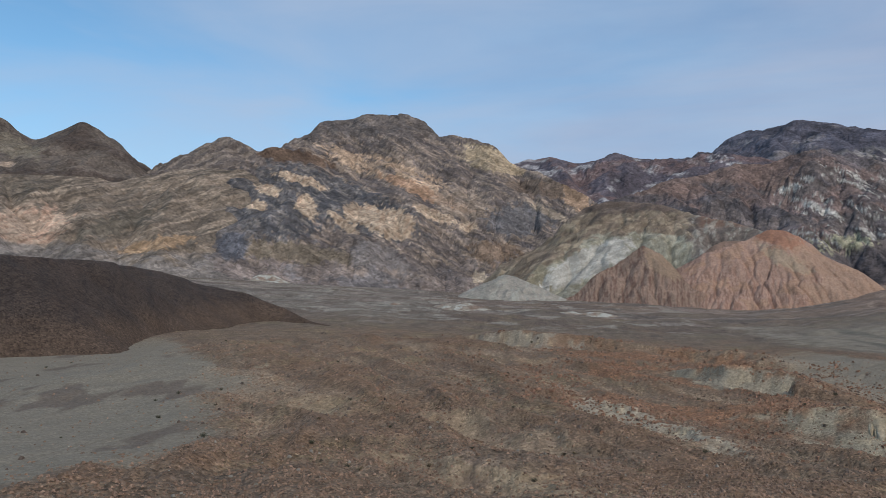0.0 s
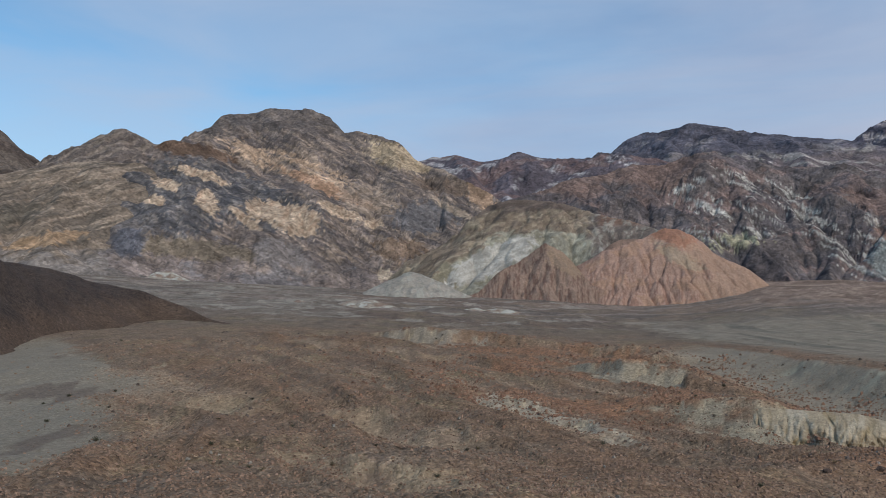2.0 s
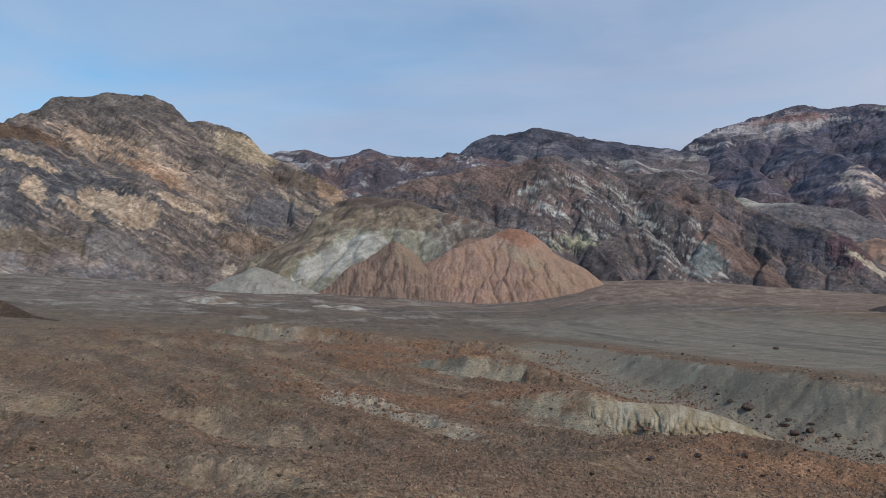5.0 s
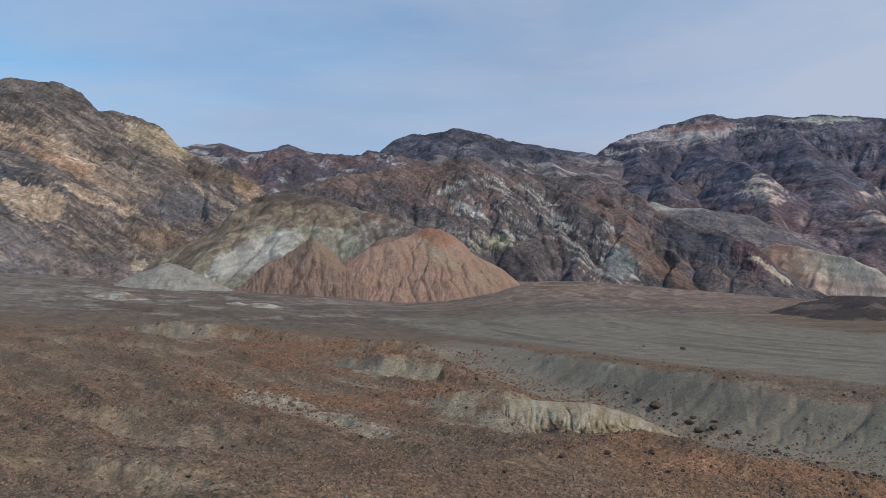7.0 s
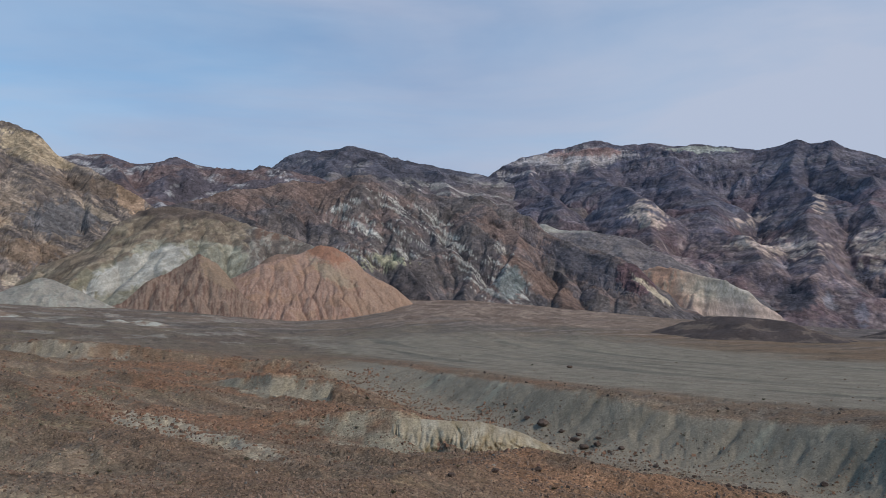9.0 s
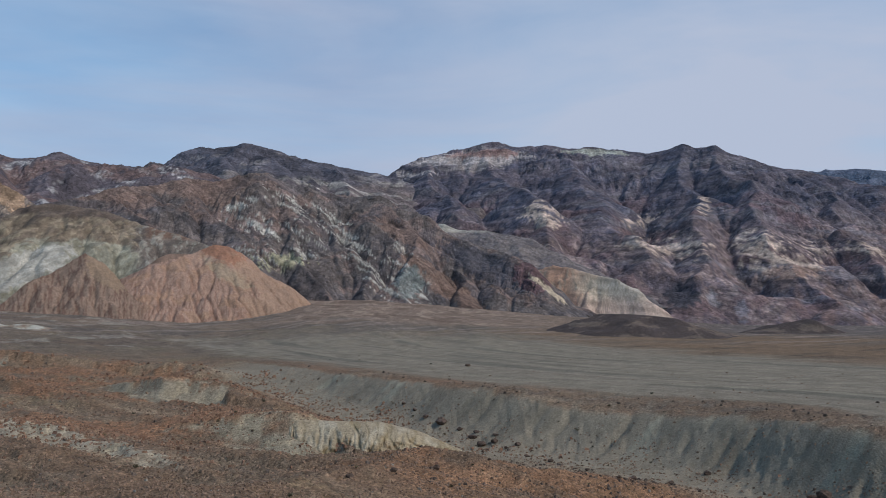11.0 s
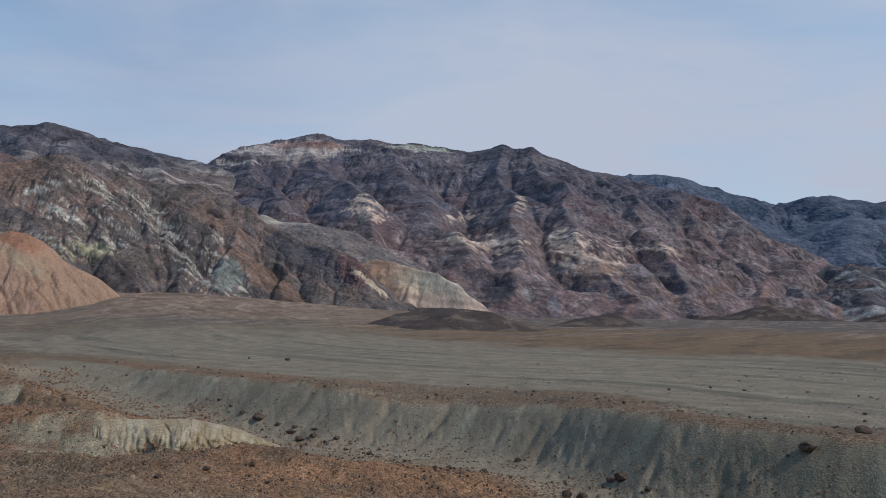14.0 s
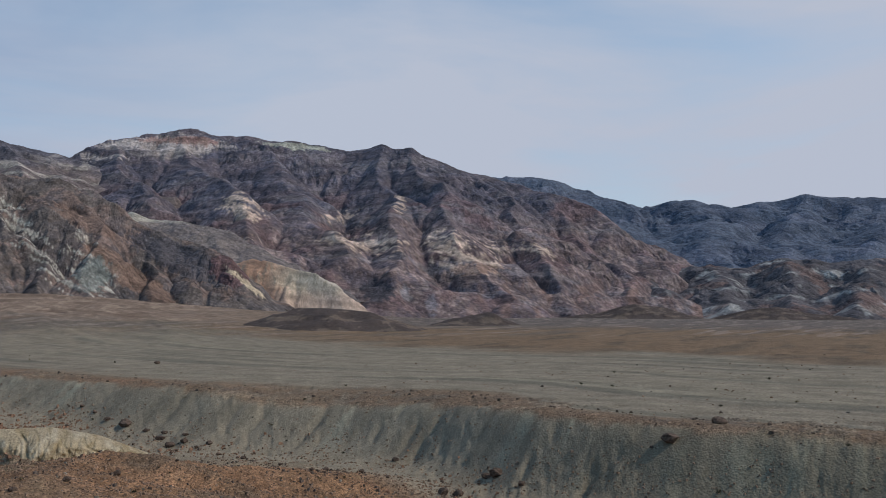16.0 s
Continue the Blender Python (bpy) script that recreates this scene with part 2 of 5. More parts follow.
def erode(H, cell, rounds, strength, m=0.5, talus=0.95, least=10, live=None):
    """Cuts gullies into a height field: water runs to the lowest neighbour and wears the bed by the area drained."""
    ny, nx = H.shape
    offs = [(-1, -1), (-1, 0), (-1, 1), (0, -1), (0, 1), (1, -1), (1, 0), (1, 1)]
    idx = np.arange(ny * nx).reshape(ny, nx)
    for r in range(rounds):
        best = np.zeros((ny, nx))
        rec = idx.copy()
        leng = np.ones((ny, nx))
        P = np.pad(H, 1, mode="edge")
        PI = np.pad(idx, 1, mode="edge")
        for dy, dx in offs:
            dist = cell * math.hypot(dx, dy)
            drop = (H - P[1 + dy:1 + dy + ny, 1 + dx:1 + dx + nx]) / dist
            up = drop > best
            best = np.where(up, drop, best)
            rec = np.where(up, PI[1 + dy:1 + dy + ny, 1 + dx:1 + dx + nx], rec)
            leng = np.where(up, dist, leng)
        order = np.argsort(H.ravel(), kind="stable") if live is None else live[np.argsort(H.ravel()[live], kind="stable")]
        recl = rec.ravel().tolist()
        area = [cell * cell] * (ny * nx)
        down = order.tolist()
        for i in reversed(down):
            j = recl[i]
            if j != i:
                area[j] += area[i]
        A = np.array(area).reshape(ny, nx)
        F = (strength * np.clip(A - least * cell * cell, 0, None) ** m / leng).ravel().tolist()
        hl = H.ravel().tolist()
        for i in down:
            j = recl[i]
            if j != i:
                f = F[i]
                hl[i] = (hl[i] + f * hl[j]) / (1 + f)
        H = np.array(hl).reshape(ny, nx)
        # scree: slopes beyond the talus angle slump
        P = np.pad(H, 1, mode="edge")
        mean = (P[:-2, 1:-1] + P[2:, 1:-1] + P[1:-1, :-2] + P[1:-1, 2:]) / 4
        over = np.clip(np.abs(best) - talus, 0, 1)
        H = H + (mean - H) * np.clip(over, 0, 0.5)
    return H, A


def corners(keep):
    return keep[:-1, :-1] | keep[1:, :-1] | keep[:-1, 1:] | keep[1:, 1:]


def mesh_from_grid(name, X, Y, Z, fk, colour, material, smooth_faces=True):
    """One mesh of those cells of a grid that fk marks."""
    ny, nx = X.shape
    idx = np.arange(ny * nx).reshape(ny, nx)
    q = np.stack([idx[:-1, :-1][fk], idx[:-1, 1:][fk], idx[1:, 1:][fk], idx[1:, :-1][fk]], -1)
    used = np.unique(q)
    remap = np.zeros(ny * nx, int)
    remap[used] = np.arange(len(used))
    q = remap[q]
    co = np.stack([X.ravel()[used], Y.ravel()[used], Z.ravel()[used]], -1)
    me = bpy.data.meshes.new(name)
    me.vertices.add(len(co))
    me.vertices.foreach_set("co", co.ravel().astype(np.float32))
    me.loops.add(q.size)
    me.loops.foreach_set("vertex_index", q.ravel().astype(np.int32))
    me.polygons.add(len(q))
    me.polygons.foreach_set("loop_start", np.arange(0, q.size, 4, dtype=np.int32))
    me.polygons.foreach_set("use_smooth", np.full(len(q), smooth_faces))
    me.update(calc_edges=True)
    c = np.ones((len(used), 4), np.float32)
    c[:, :colour.shape[-1]] = np.clip(colour.reshape(-1, colour.shape[-1])[used], 0.004, 0.95)
    me.attributes.new("mineral", "FLOAT_COLOR", "POINT").data.foreach_set("color", c.ravel())
    me.materials.append(material)
    return new(name, me)


def mixc(base, colour, w):
    return base + (np.asarray(colour) - base) * np.clip(w, 0, 1)[..., None]


# ---- the plain: fans that climb from the wash to the mountain foot ----
FAN_B = (-180, -35, -25, -10, 3, 12, 20, 23, 25.5, 28, 32, 36, 46, 56, 66, 90, 180)
FAN_RISE = (0.01, 0.13, 0.125, 0.1, 0.08, 0.077, 0.066, 0.070, 0.082, 0.098, 0.098, 0.087, 0.055, 0.031, 0.027, 0.014, 0.01)
FAN_FROM = (250, 230, 230, 240, 260, 295, 330, 328, 324, 321, 315, 311, 300, 270, 250, 250, 250)


def plain(X, Y):
    b, d = bearing_of(X, Y), np.hypot(X, Y)
    k, d1 = np.interp(b, FAN_B, FAN_RISE), np.interp(b, FAN_B, FAN_FROM)
    run = 45 * np.log1p(np.exp(np.clip((d - d1) / 45, -30, 30)))
    run = 520 * (1 - np.exp(-run / 520)) * 1.25
    return EYE - 10.2 + k * run


BANK = [(112, 330), (97, 210), (91, 150), (89, 110), (90, 90), (94, 72), (92, 56), (82, 38), (77, 20), (76, 0), (80, -60), (95, -200)]


def bank_side(X, Y):
    """Metres east of the top edge of the cut bank."""
    by, bx = [p[1] for p in BANK][::-1], [p[0] for p in BANK][::-1]
    return X - np.interp(Y, by, bx)


def P(*rows):
    return [at(*r) for r in rows]


DARK_HILL = P((-48, 235, 5.8), (-34, 212, 4.2), (-28.3, 222, 3.75), (-25, 252, 3.45), (-22, 280, 3.25), (-20, 296, 3.05), (-17.1, 312, 2.25), (-13.6, 316, 1.3), (-10.6, 308, 0.4), (-8.6, 292, -0.3), (-7.2, 282, -0.65), (-6.0, 276, -0.95))
# low ridges of the badland on this side of the gully: crest, fall of the near side, fall of the far side
OUTCROP_KNOLL = P((21.5, 126, -6.0), (25, 117, -5.7), (27.2, 114, -5.75), (30.7, 113, -6.0), (33, 113, -6.1), (35.7, 114, -6.75), (38.2, 115, -7.9))
LOW_RIDGES = [
    (OUTCROP_KNOLL, 1.1, 0.10),
    (P((18.5, 126, -6.9), (21.5, 121, -6.2), (24, 117.5, -5.8), (26.8, 114.5, -5.75)), 0.5, 0.12),
    (P((14.5, 170, -3.9), (16.2, 160, -3.55), (19, 152, -3.1), (20.4, 150, -3.5), (22.7, 148, -4.0), (25.5, 146, -5.2)), 0.42, 0.14),
    (P((8.5, 116, -5.4), (10.3, 108, -5.35), (12.1, 104, -5.2), (13.2, 101, -5.4), (15.8, 90, -6.5), (17.9, 80, -7.6), (21, 70, -9.4)), 0.55, 0.20),
    (P((2, 238, -1.4), (3.4, 230, -1.2), (5.3, 226, -0.95), (7.8, 222, -1.2), (10, 216, -2.0)), 0.42, 0.12),
    (P((-5, 160, -2.7), (-9.4, 142, -3.2), (-11.7, 130, -3.5), (-14, 124, -3.1), (-16.2, 126, -2.6), (-17.4, 130, -3.2)), 0.42, 0.14),
    (P((-9, 92, -5.3), (-4, 84, -6.0), (2, 80, -6.4), (8, 70, -7.9), (14, 58, -10.0)), 0.34, 0.18),
    (P((-3, 190, -1.8), (2, 180, -2.2), (8, 168, -2.9), (13, 150, -4.0)), 0.32, 0.16),
    (P((-4, 58, -8.8), (3, 54, -9.4), (9, 48, -10.8), (16, 42, -13)), 0.34, 0.18),
    (P((19, 205, -2.2), (24, 196, -2.5), (28, 182, -3.2)), 0.34, 0.14),
]


SIDE_GULLY = P((13, 128, -5.2), (18, 118, -6.4), (22, 110, -7.6), (27, 104, -8.9), (33, 102, -9.3), (38, 104, -9.2), (43, 104, -9.2))


def folds(X, Y):
    """Low folds of the badland that run towards the gully: crests near 1, rills between them below 0."""
    u = 0.957 * X + 0.29 * Y + 5.0 * fbm(X / 45, Y / 45, 3, 16)
    v = -0.29 * X + 0.957 * Y
    swell = 0.6 * fbm(u / 14, v / 85, 2, 17) + 0.8 * fbm(u / 5.0, v / 46, 3, 18)
    return swell * smooth(-60, -15, X) * smooth(36, 52, np.hypot(X, Y)) * smooth(300, 200, Y)


def nose_height(X, Y):
    """The red spur in front of the gully."""
    return seg_height(X, Y, [(6, 36, EYE - 8.0), (28, 50, EYE - 10.0), (44, 61, EYE - 11.2), (58, 56, EYE - 13.4), (67, 46, EYE - 16.6)], 0.3, 0.24)[0]


def rough_ground(X, Y):
    """The land before the rain has cut it."""
    d = np.hypot(X, Y)
    z = plain(X, Y)
    side = bank_side(X, Y)
    # braided bars of the gravel plain
    z = z + 0.30 * fbm(side / 22, Y / 90, 4, 3) * smooth(6, 30, side) * smooth(600, 300, d)
    z = z + 0.35 * fbm(X / 60, Y / 40, 4, 4) * smooth(250, 400, d)
    z = z + 0.9 * fbm(X / 26, Y / 30, 4, 5) * smooth(270, 340, d) * smooth(660, 520, d) * smooth(52, 40, bearing_of(X, Y))
    # the spur on this side of the gully
    spur = EYE - 9.6 - 0.052 * np.maximum(X, -20) - 0.03 * np.clip(X, 0, 60) + 0.018 * np.clip(Y - 40, 0, 400)
    spur = spur + 0.5 * fbm((X * 0.86 + Y * 0.5) / 26, (-X * 0.5 + Y * 0.86) / 60, 3, 11) + 1.35 * folds(X, Y)
    # the brown saddle between the spur and the dark hill
    spur = np.logaddexp(spur / 0.8, seg_height(X, Y, P((-26, 140, -4.1), (-22.5, 160, -3.3), (-19.5, 182, -2.55), (-15.5, 205, -1.9), (-11, 235, -1.1), (-6, 262, -0.6)), 0.1, 0.075)[0] / 0.8) * 0.8
    west = smooth(2, -16, side) * smooth(330, 190, Y + 0.25 * X)
    z = z * (1 - west) + spur * west
    # grey wash on the far side of the spur
    wash = wash_mask(X, Y, 15.0)
    z = z * (1 - wash) + (EYE - 10.3 + 0.012 * np.clip(d - 100, 0, 40) + 0.034 * np.clip(d - 158, 0, 80) + 0.10 * fbm(X / 9, Y / 9, 3, 22)) * wash
    wob = 2.2 * fbm(X / 9, Y / 9, 3, 25)
    for path, front, back in LOW_RIDGES[2:]:
        z = np.logaddexp(z / 0.4, scarp(X + wob, Y + wob, path, 1.35 * front, back) / 0.4) * 0.4
        z = z - 0.9 * scarp(X + wob, Y + wob, path, front, back, True)
    # the side gully that runs past the foot of the clay knoll
    hollow = np.full(X.shape, 1e6)
    for (x0, y0, z0), (x1, y1, z1) in zip(SIDE_GULLY[:-1], SIDE_GULLY[1:]):
        dx, dy = x1 - x0, y1 - y0
        t = np.clip(((X - x0) * dx + (Y - y0) * dy) / (dx * dx + dy * dy), 0, 1)
        away = np.clip(np.hypot(X - x0 - t * dx, Y - y0 - t * dy) - 3, 0, None)
        hollow = np.minimum(hollow, z0 + t * (z1 - z0) + 0.24 * away)
    hollow = hollow + 0.5 * fbm(X / 8, Y / 8, 3, 26)
    z = -np.logaddexp(-z / 0.6, -hollow / 0.6) * 0.6
    for path, front, back in LOW_RIDGES[:2]:
        z = np.logaddexp(z / 0.5, scarp(X + 0.4 * wob, Y + 0.4 * wob, path, front, back) / 0.5) * 0.5
    # gully and its cut bank
    floor = EYE - 17.2 + 0.055 * np.clip(Y - 95, 0, 130) + 0.30 * fbm(X / 7, Y / 7, 4, 31)
    rill = 0.55 * fbm(Y / 9 + 0.2 * fbm(X / 6, Y / 6, 2, 33), X / 70, 4, 34) * smooth(-20, -11, side) * smooth(1.0, -4, side)
    width = 30 - 12 * smooth(85, 110, Y) - 6 * smooth(125, 160, Y)
    g = smooth(-0.3, -13.0, side + rill) * smooth(-width - 16, -width + 2, side + 3 * fbm(Y / 18, X / 30, 2, 36)) * smooth(235, 150, Y)
    z = z * (1 - g) + np.minimum(floor, z) * g
    z = z + 0.5 * np.exp(-((side - 2) / 5) ** 2) * smooth(240, 180, Y)
    # red spur in front of the gully
    nose = nose_height(X, Y)
    z = np.logaddexp(z / 0.9, (nose + 0.35 * fbm(X / 6, Y / 6, 4, 41)) / 0.9) * 0.9
    # the overlook itself
    top = EYE - 1.75 - 0.0088 * d * d
    return np.logaddexp(z / 0.6, top / 0.6) * 0.6


WASH_Y, WASH_X = (40, 50, 70, 100, 140, 190, 230), (-22, -21, -18, -22, -39, -58, -76)


def wash_mask(X, Y, spread=4.0):
    d = np.hypot(X, Y)
    edge = np.interp(Y, WASH_Y, WASH_X)
    return smooth(spread - 2, -spread - 2, X - edge + 5 * fbm(Y / 24, X / 24, 4, 21)) * smooth(250, 205, d) * smooth(-140, -60, X + 40) * smooth(38, 54, d)


class Rain:
    """The rills that rain has cut into the near land, kept as a grid of depths and drained areas."""
    cell, x0, y0 = 0.75, -140.0, 12.0
    gx, gy = np.meshgrid(np.arange(-140, 150, 0.75), np.arange(12, 270, 0.75))
    raw = rough_ground(gx, gy) + 0.35 * fbm(gx / 5, gy / 5, 3, 44)
    cut, area = erode(raw, 0.75, 7, 0.03, least=18, talus=1.4)
    depth = np.clip(cut - raw, -1.8, 0.3)
    depth = depth * smooth(0, 20, gx + 140) * smooth(150, 130, gx) * smooth(12, 30, gy) * smooth(270, 240, gy)
    area = np.log1p(np.minimum(area, 4000))

    @classmethod
    def pick(cls, table, X, Y):
        ny, nx = table.shape
        u, v = (X - cls.x0) / cls.cell, (Y - cls.y0) / cls.cell
        inside = (u >= 0) & (v >= 0) & (u < nx - 1.001) & (v < ny - 1.001)
        u, v = np.clip(u, 0, nx - 1.001), np.clip(v, 0, ny - 1.001)
        i, j = u.astype(int), v.astype(int)
        a, b = u - i, v - j
        val = (table[j, i] * (1 - a) + table[j, i + 1] * a) * (1 - b) + (table[j + 1, i] * (1 - a) + table[j + 1, i + 1] * a) * b
        return np.where(inside, val, 0.0)


def ground_height(X, Y):
    d = np.hypot(X, Y)
    z = rough_ground(X, Y) + Rain.pick(Rain.depth, X, Y)
    stony = 0.35 + 0.65 * smooth(-0.3, 0.4, fbm(X / 16, Y / 16, 3, 50))
    quiet = 1 - 0.75 * wash_mask(X, Y) - 0.6 * smooth(8, 16, bank_side(X, Y)) * smooth(160, 110, bank_side(X, Y))
    return z + (0.17 * fbm(X / 2.1, Y / 2.1, 4, 51) + 0.16 * ridged(X / 1.1, Y / 1.1, 2, 55)) * smooth(4, 20, d) * stony * quiet


def ground_colour(X, Y, Z):
    d, b = np.hypot(X, Y), bearing_of(X, Y)
    side = bank_side(X, Y)
    n1, n2, n4 = fbm(X / 30, Y / 30, 4, 61), fbm(X / 5, Y / 5, 4, 62), fbm(X / 1.6, Y / 1.6, 3, 66)
    run = fbm(side / 9, Y / 120, 4, 63)
    fold = folds(X, Y)
    c = np.broadcast_to(rgb(107, 94, 83), X.shape + (3,)).copy()
    c = mixc(c, rgb(110, 90, 76), smooth(-0.05, 0.5, n1 + 0.35 * n2) * 0.6)
    c = mixc(c, rgb(112, 100, 82), smooth(0.1, 0.7, fbm(X / 17, Y / 17, 4, 64) + 0.3 * n4) * 0.7)
    c = mixc(c, rgb(94, 82, 75), smooth(0.15, 0.6, fbm(X / 11, Y / 11, 4, 65) + 0.4 * n4) * 0.6)
    # red-brown crests, pale rills
    c = mixc(c, rgb(104, 84, 70), smooth(0.05, 0.55, fold + 0.35 * n2) * 0.6)
    c = mixc(c, rgb(138, 122, 106), smooth(-0.28, -0.6, fold + 0.3 * n2 + 0.25 * n4) * 0.6)
    c = mixc(c, rgb(123, 92, 73), smooth(-0.2, 0.3, fbm(X / 14, Y / 22, 4, 68) + 0.4 * n4) * smooth(35, 10, side) * smooth(-85, -62, side) * smooth(85, 110, Y) * smooth(240, 190, Y) * 0.75)
    # pale silt where the rills run
    area = Rain.pick(Rain.area, X, Y)
    c = mixc(c, rgb(122, 116, 106), smooth(4.6, 6.6, area + 0.7 * n4) * 0.6)
    # bare clay on the near sides of the low ridges
    face = np.zeros(X.shape)
    nose = nose_height(X, Y) - Z
    c = mixc(c, rgb(122, 92, 72), smooth(-1.6, -0.4, nose + 0.5 * n2) * smooth(24, 40, X) * 0.8)
    for k, (path, front, back) in enumerate(LOW_RIDGES[:9]):
        wob = 2.2 * fbm(X / 9, Y / 9, 3, 25)
        near = scarp(X + wob, Y + wob, path, front if k < 2 else 1.35 * front, 9.0) - Z
        lit = smooth(-1.5, -0.6, near + 0.7 * n2)
        clay = (rgb(132, 124, 106), rgb(116, 112, 102), rgb(116, 112, 103), rgb(134, 128, 118), rgb(116, 110, 102), rgb(124, 116, 102), rgb(126, 114, 98), rgb(114, 104, 94), rgb(130, 119, 100))[k]
        face = np.maximum(face, lit)
        c = mixc(c, clay, lit * smooth(-0.5, 0.0, n1 + 0.8 * n2 + (0.3 if k < 4 else 0.0)) * (0.9 if k < 6 else 0.35))
        c = mixc(c, rgb(142, 132, 115), lit * (1.0 if k < 6 else 0.4) * smooth(0.25, 0.6, fbm(X / 3, Y / 3, 3, 70 + k)) * 0.6)
    # grey gravel of the big wash, in long braids
    bed = smooth(5, 13, side + 7 * n2 + 5 * n1) * smooth(150, 105, side + 16 * n1 - 0.14 * Y) * smooth(420, 330, d)
    c = mixc(c, rgb(119, 109, 97), bed * 0.92)
    c = mixc(c, rgb(90, 86, 78), bed * smooth(0.22, 0.5, run) * 0.65)
    c = mixc(c, rgb(124, 115, 101), bed * smooth(0.2, 0.5, fbm(side / 6, Y / 90, 3, 74)) * 0.5)
    # brown flats beyond, then pinkish fan
    fan = smooth(105, 150, side + 16 * n1 - 0.14 * Y)
    c = mixc(c, rgb(114, 92, 74), fan * 0.9)
    far = fbm(X / 50 - Y / 300, Y / 16, 4, 75)
    c = mixc(c, rgb(84, 74, 64), fan * smooth(0.15, 0.5, far) * 0.6)
    c = mixc(c, rgb(118, 100, 88), smooth(400, 480, d + 30 * n1) * smooth(60, 45, b) * 0.85)
    c = mixc(c, rgb(92, 84, 84), smooth(420, 560, d + 30 * n1) * smooth(46, 58, b) * 0.85)
    # pale flats at the foot of the main mountain
    c = mixc(c, rgb(120, 111, 102), smooth(2.5, -2, b + 3 * n1) * smooth(300, 360, d) * 0.75)
    c = mixc(c, rgb(96, 82, 74), smooth(0.0, 0.3, fbm(X / 34, Y / 24, 5, 82, 0.6)) * smooth(290, 350, d) * smooth(30, 16, b) * 0.7)
    c = mixc(c, rgb(146, 138, 128), smooth(0.3, 0.5, fbm(X / 22, Y / 20, 5, 83, 0.6)) * smooth(290, 350, d) * smooth(26, 14, b) * 0.6)
    c = mixc(c, rgb(92, 84, 80), smooth(0.1, 0.45, fbm(X / 120, Y / 22, 4, 76)) * smooth(330, 420, d) * 0.6)
    c = mixc(c, rgb(140, 124, 116), smooth(0.25, 0.5, fbm(X / 90, Y / 9, 4, 77)) * smooth(330, 420, d) * 0.5)
    # pinkish fan below the streaked mountain, in rilled tongues
    tongue = smooth(410, 480, d + 30 * n1) * smooth(25, 29, b) * smooth(48, 38, b)
    c = mixc(c, rgb(126, 106, 95), tongue * 0.75)
    c = mixc(c, rgb(148, 128, 114), tongue * smooth(0.05, 0.35, fbm(b / 0.7 + 0.6 * n1, d / 45, 4, 84)) * 0.7)
    c = mixc(c, rgb(98, 80, 70), tongue * smooth(0.1, 0.4, fbm(b / 1.6 + 0.8 * n1, d / 60, 4, 87)) * 0.7)
    # lag gravel and bars on the open plain
    open_land = smooth(2, 14, side) + smooth(240, 300, d) * (1 - smooth(2, 14, side))
    c = c * (1 + open_land * (0.16 * n2 + 0.14 * fbm(X / 2.6, Y / 7, 3, 85) + 0.12 * fbm(side / 3.5, Y / 40, 3, 86)))[..., None]
    # gully bank: grey silt with pale streaks, brown rim
    bk = smooth(0.2, -1.5, side + 0.8 * n2) * smooth(-24, -15, side) * smooth(240, 190, Y)
    c = mixc(c, rgb(126, 115, 101), bk * 0.94)
    down = fbm(Y / 2.2 + 0.2 * n2, side / 14, 4, 78)
    c = mixc(c, rgb(142, 136, 120), bk * smooth(0.12, 0.4, down) * smooth(-12, -2, side) * smooth(0.0, 0.4, fbm(Y / 14, side / 20, 2, 79)) * 0.8)
    c = mixc(c, rgb(96, 86, 74), bk * smooth(0.1, 0.5, fbm(Y / 5, side / 30, 3, 80)) * 0.35)
    # the bank's colour darkens towards its south end
    c = mixc(c, rgb(96, 87, 73), bk * smooth(50, 20, Y) * 0.5)
    rim = smooth(-1.5, 0.5, side + 0.8 * n2) * smooth(1.0, 0.5, (side + 5 * n1) / (7 + 0.09 * np.clip(Y, 0, 130)))
    c = mixc(c, rgb(114, 93, 77), rim * smooth(260, 200, Y) * smooth(-0.6, 0.2, n2 + 0.6 * n4) * 0.85)
    # grey wash below the dark hill
    wash = wash_mask(X, Y)
    c = mixc(c, rgb(118, 109, 97), smooth(0.2, 0.8, wash + 0.3 * n2 + 0.15 * n4) * 0.92)
    c = mixc(c, rgb(94, 82, 74), smooth(0.42, 0.6, fbm(X / 9, Y / 22, 4, 81)) * wash * 0.8)
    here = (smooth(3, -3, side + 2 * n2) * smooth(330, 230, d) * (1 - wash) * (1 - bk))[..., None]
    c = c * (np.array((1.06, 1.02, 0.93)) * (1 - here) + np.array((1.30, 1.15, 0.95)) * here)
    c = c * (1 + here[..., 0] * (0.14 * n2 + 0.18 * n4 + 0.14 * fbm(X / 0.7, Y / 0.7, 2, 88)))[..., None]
    coarse = 0.95 - 0.3 * face - 0.55 * bk - 0.45 * bed - 0.5 * wash
    coarse = np.clip(coarse, 0.2, 1) * (1 - 0.1 * smooth(250, 420, d))
    return np.concatenate([c, coarse[..., None]], -1)


def build_ground():
    fine = np.linspace(-33, 91, 1040)
    rest = np.linspace(92, 326, 80)[1:-1]
    az = np.radians(np.concatenate([fine, rest, [327]]))
    r = np.concatenate([np.linspace(0.002, 26, 16)[:-1], np.geomspace(26, 620, 420), np.geomspace(620, 4900, 45)[1:]])
    A, Rr = np.meshgrid(az, r)
    X, Y = Rr * np.sin(A), Rr * np.cos(A)
    Z = ground_height(X, Y)
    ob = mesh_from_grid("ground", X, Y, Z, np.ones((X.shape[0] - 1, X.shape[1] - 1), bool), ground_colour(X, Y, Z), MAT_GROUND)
    return tagged(ob, "brown and grey desert gravel cut by rills and washes", "desert ground", kind="structure")


build_ground()


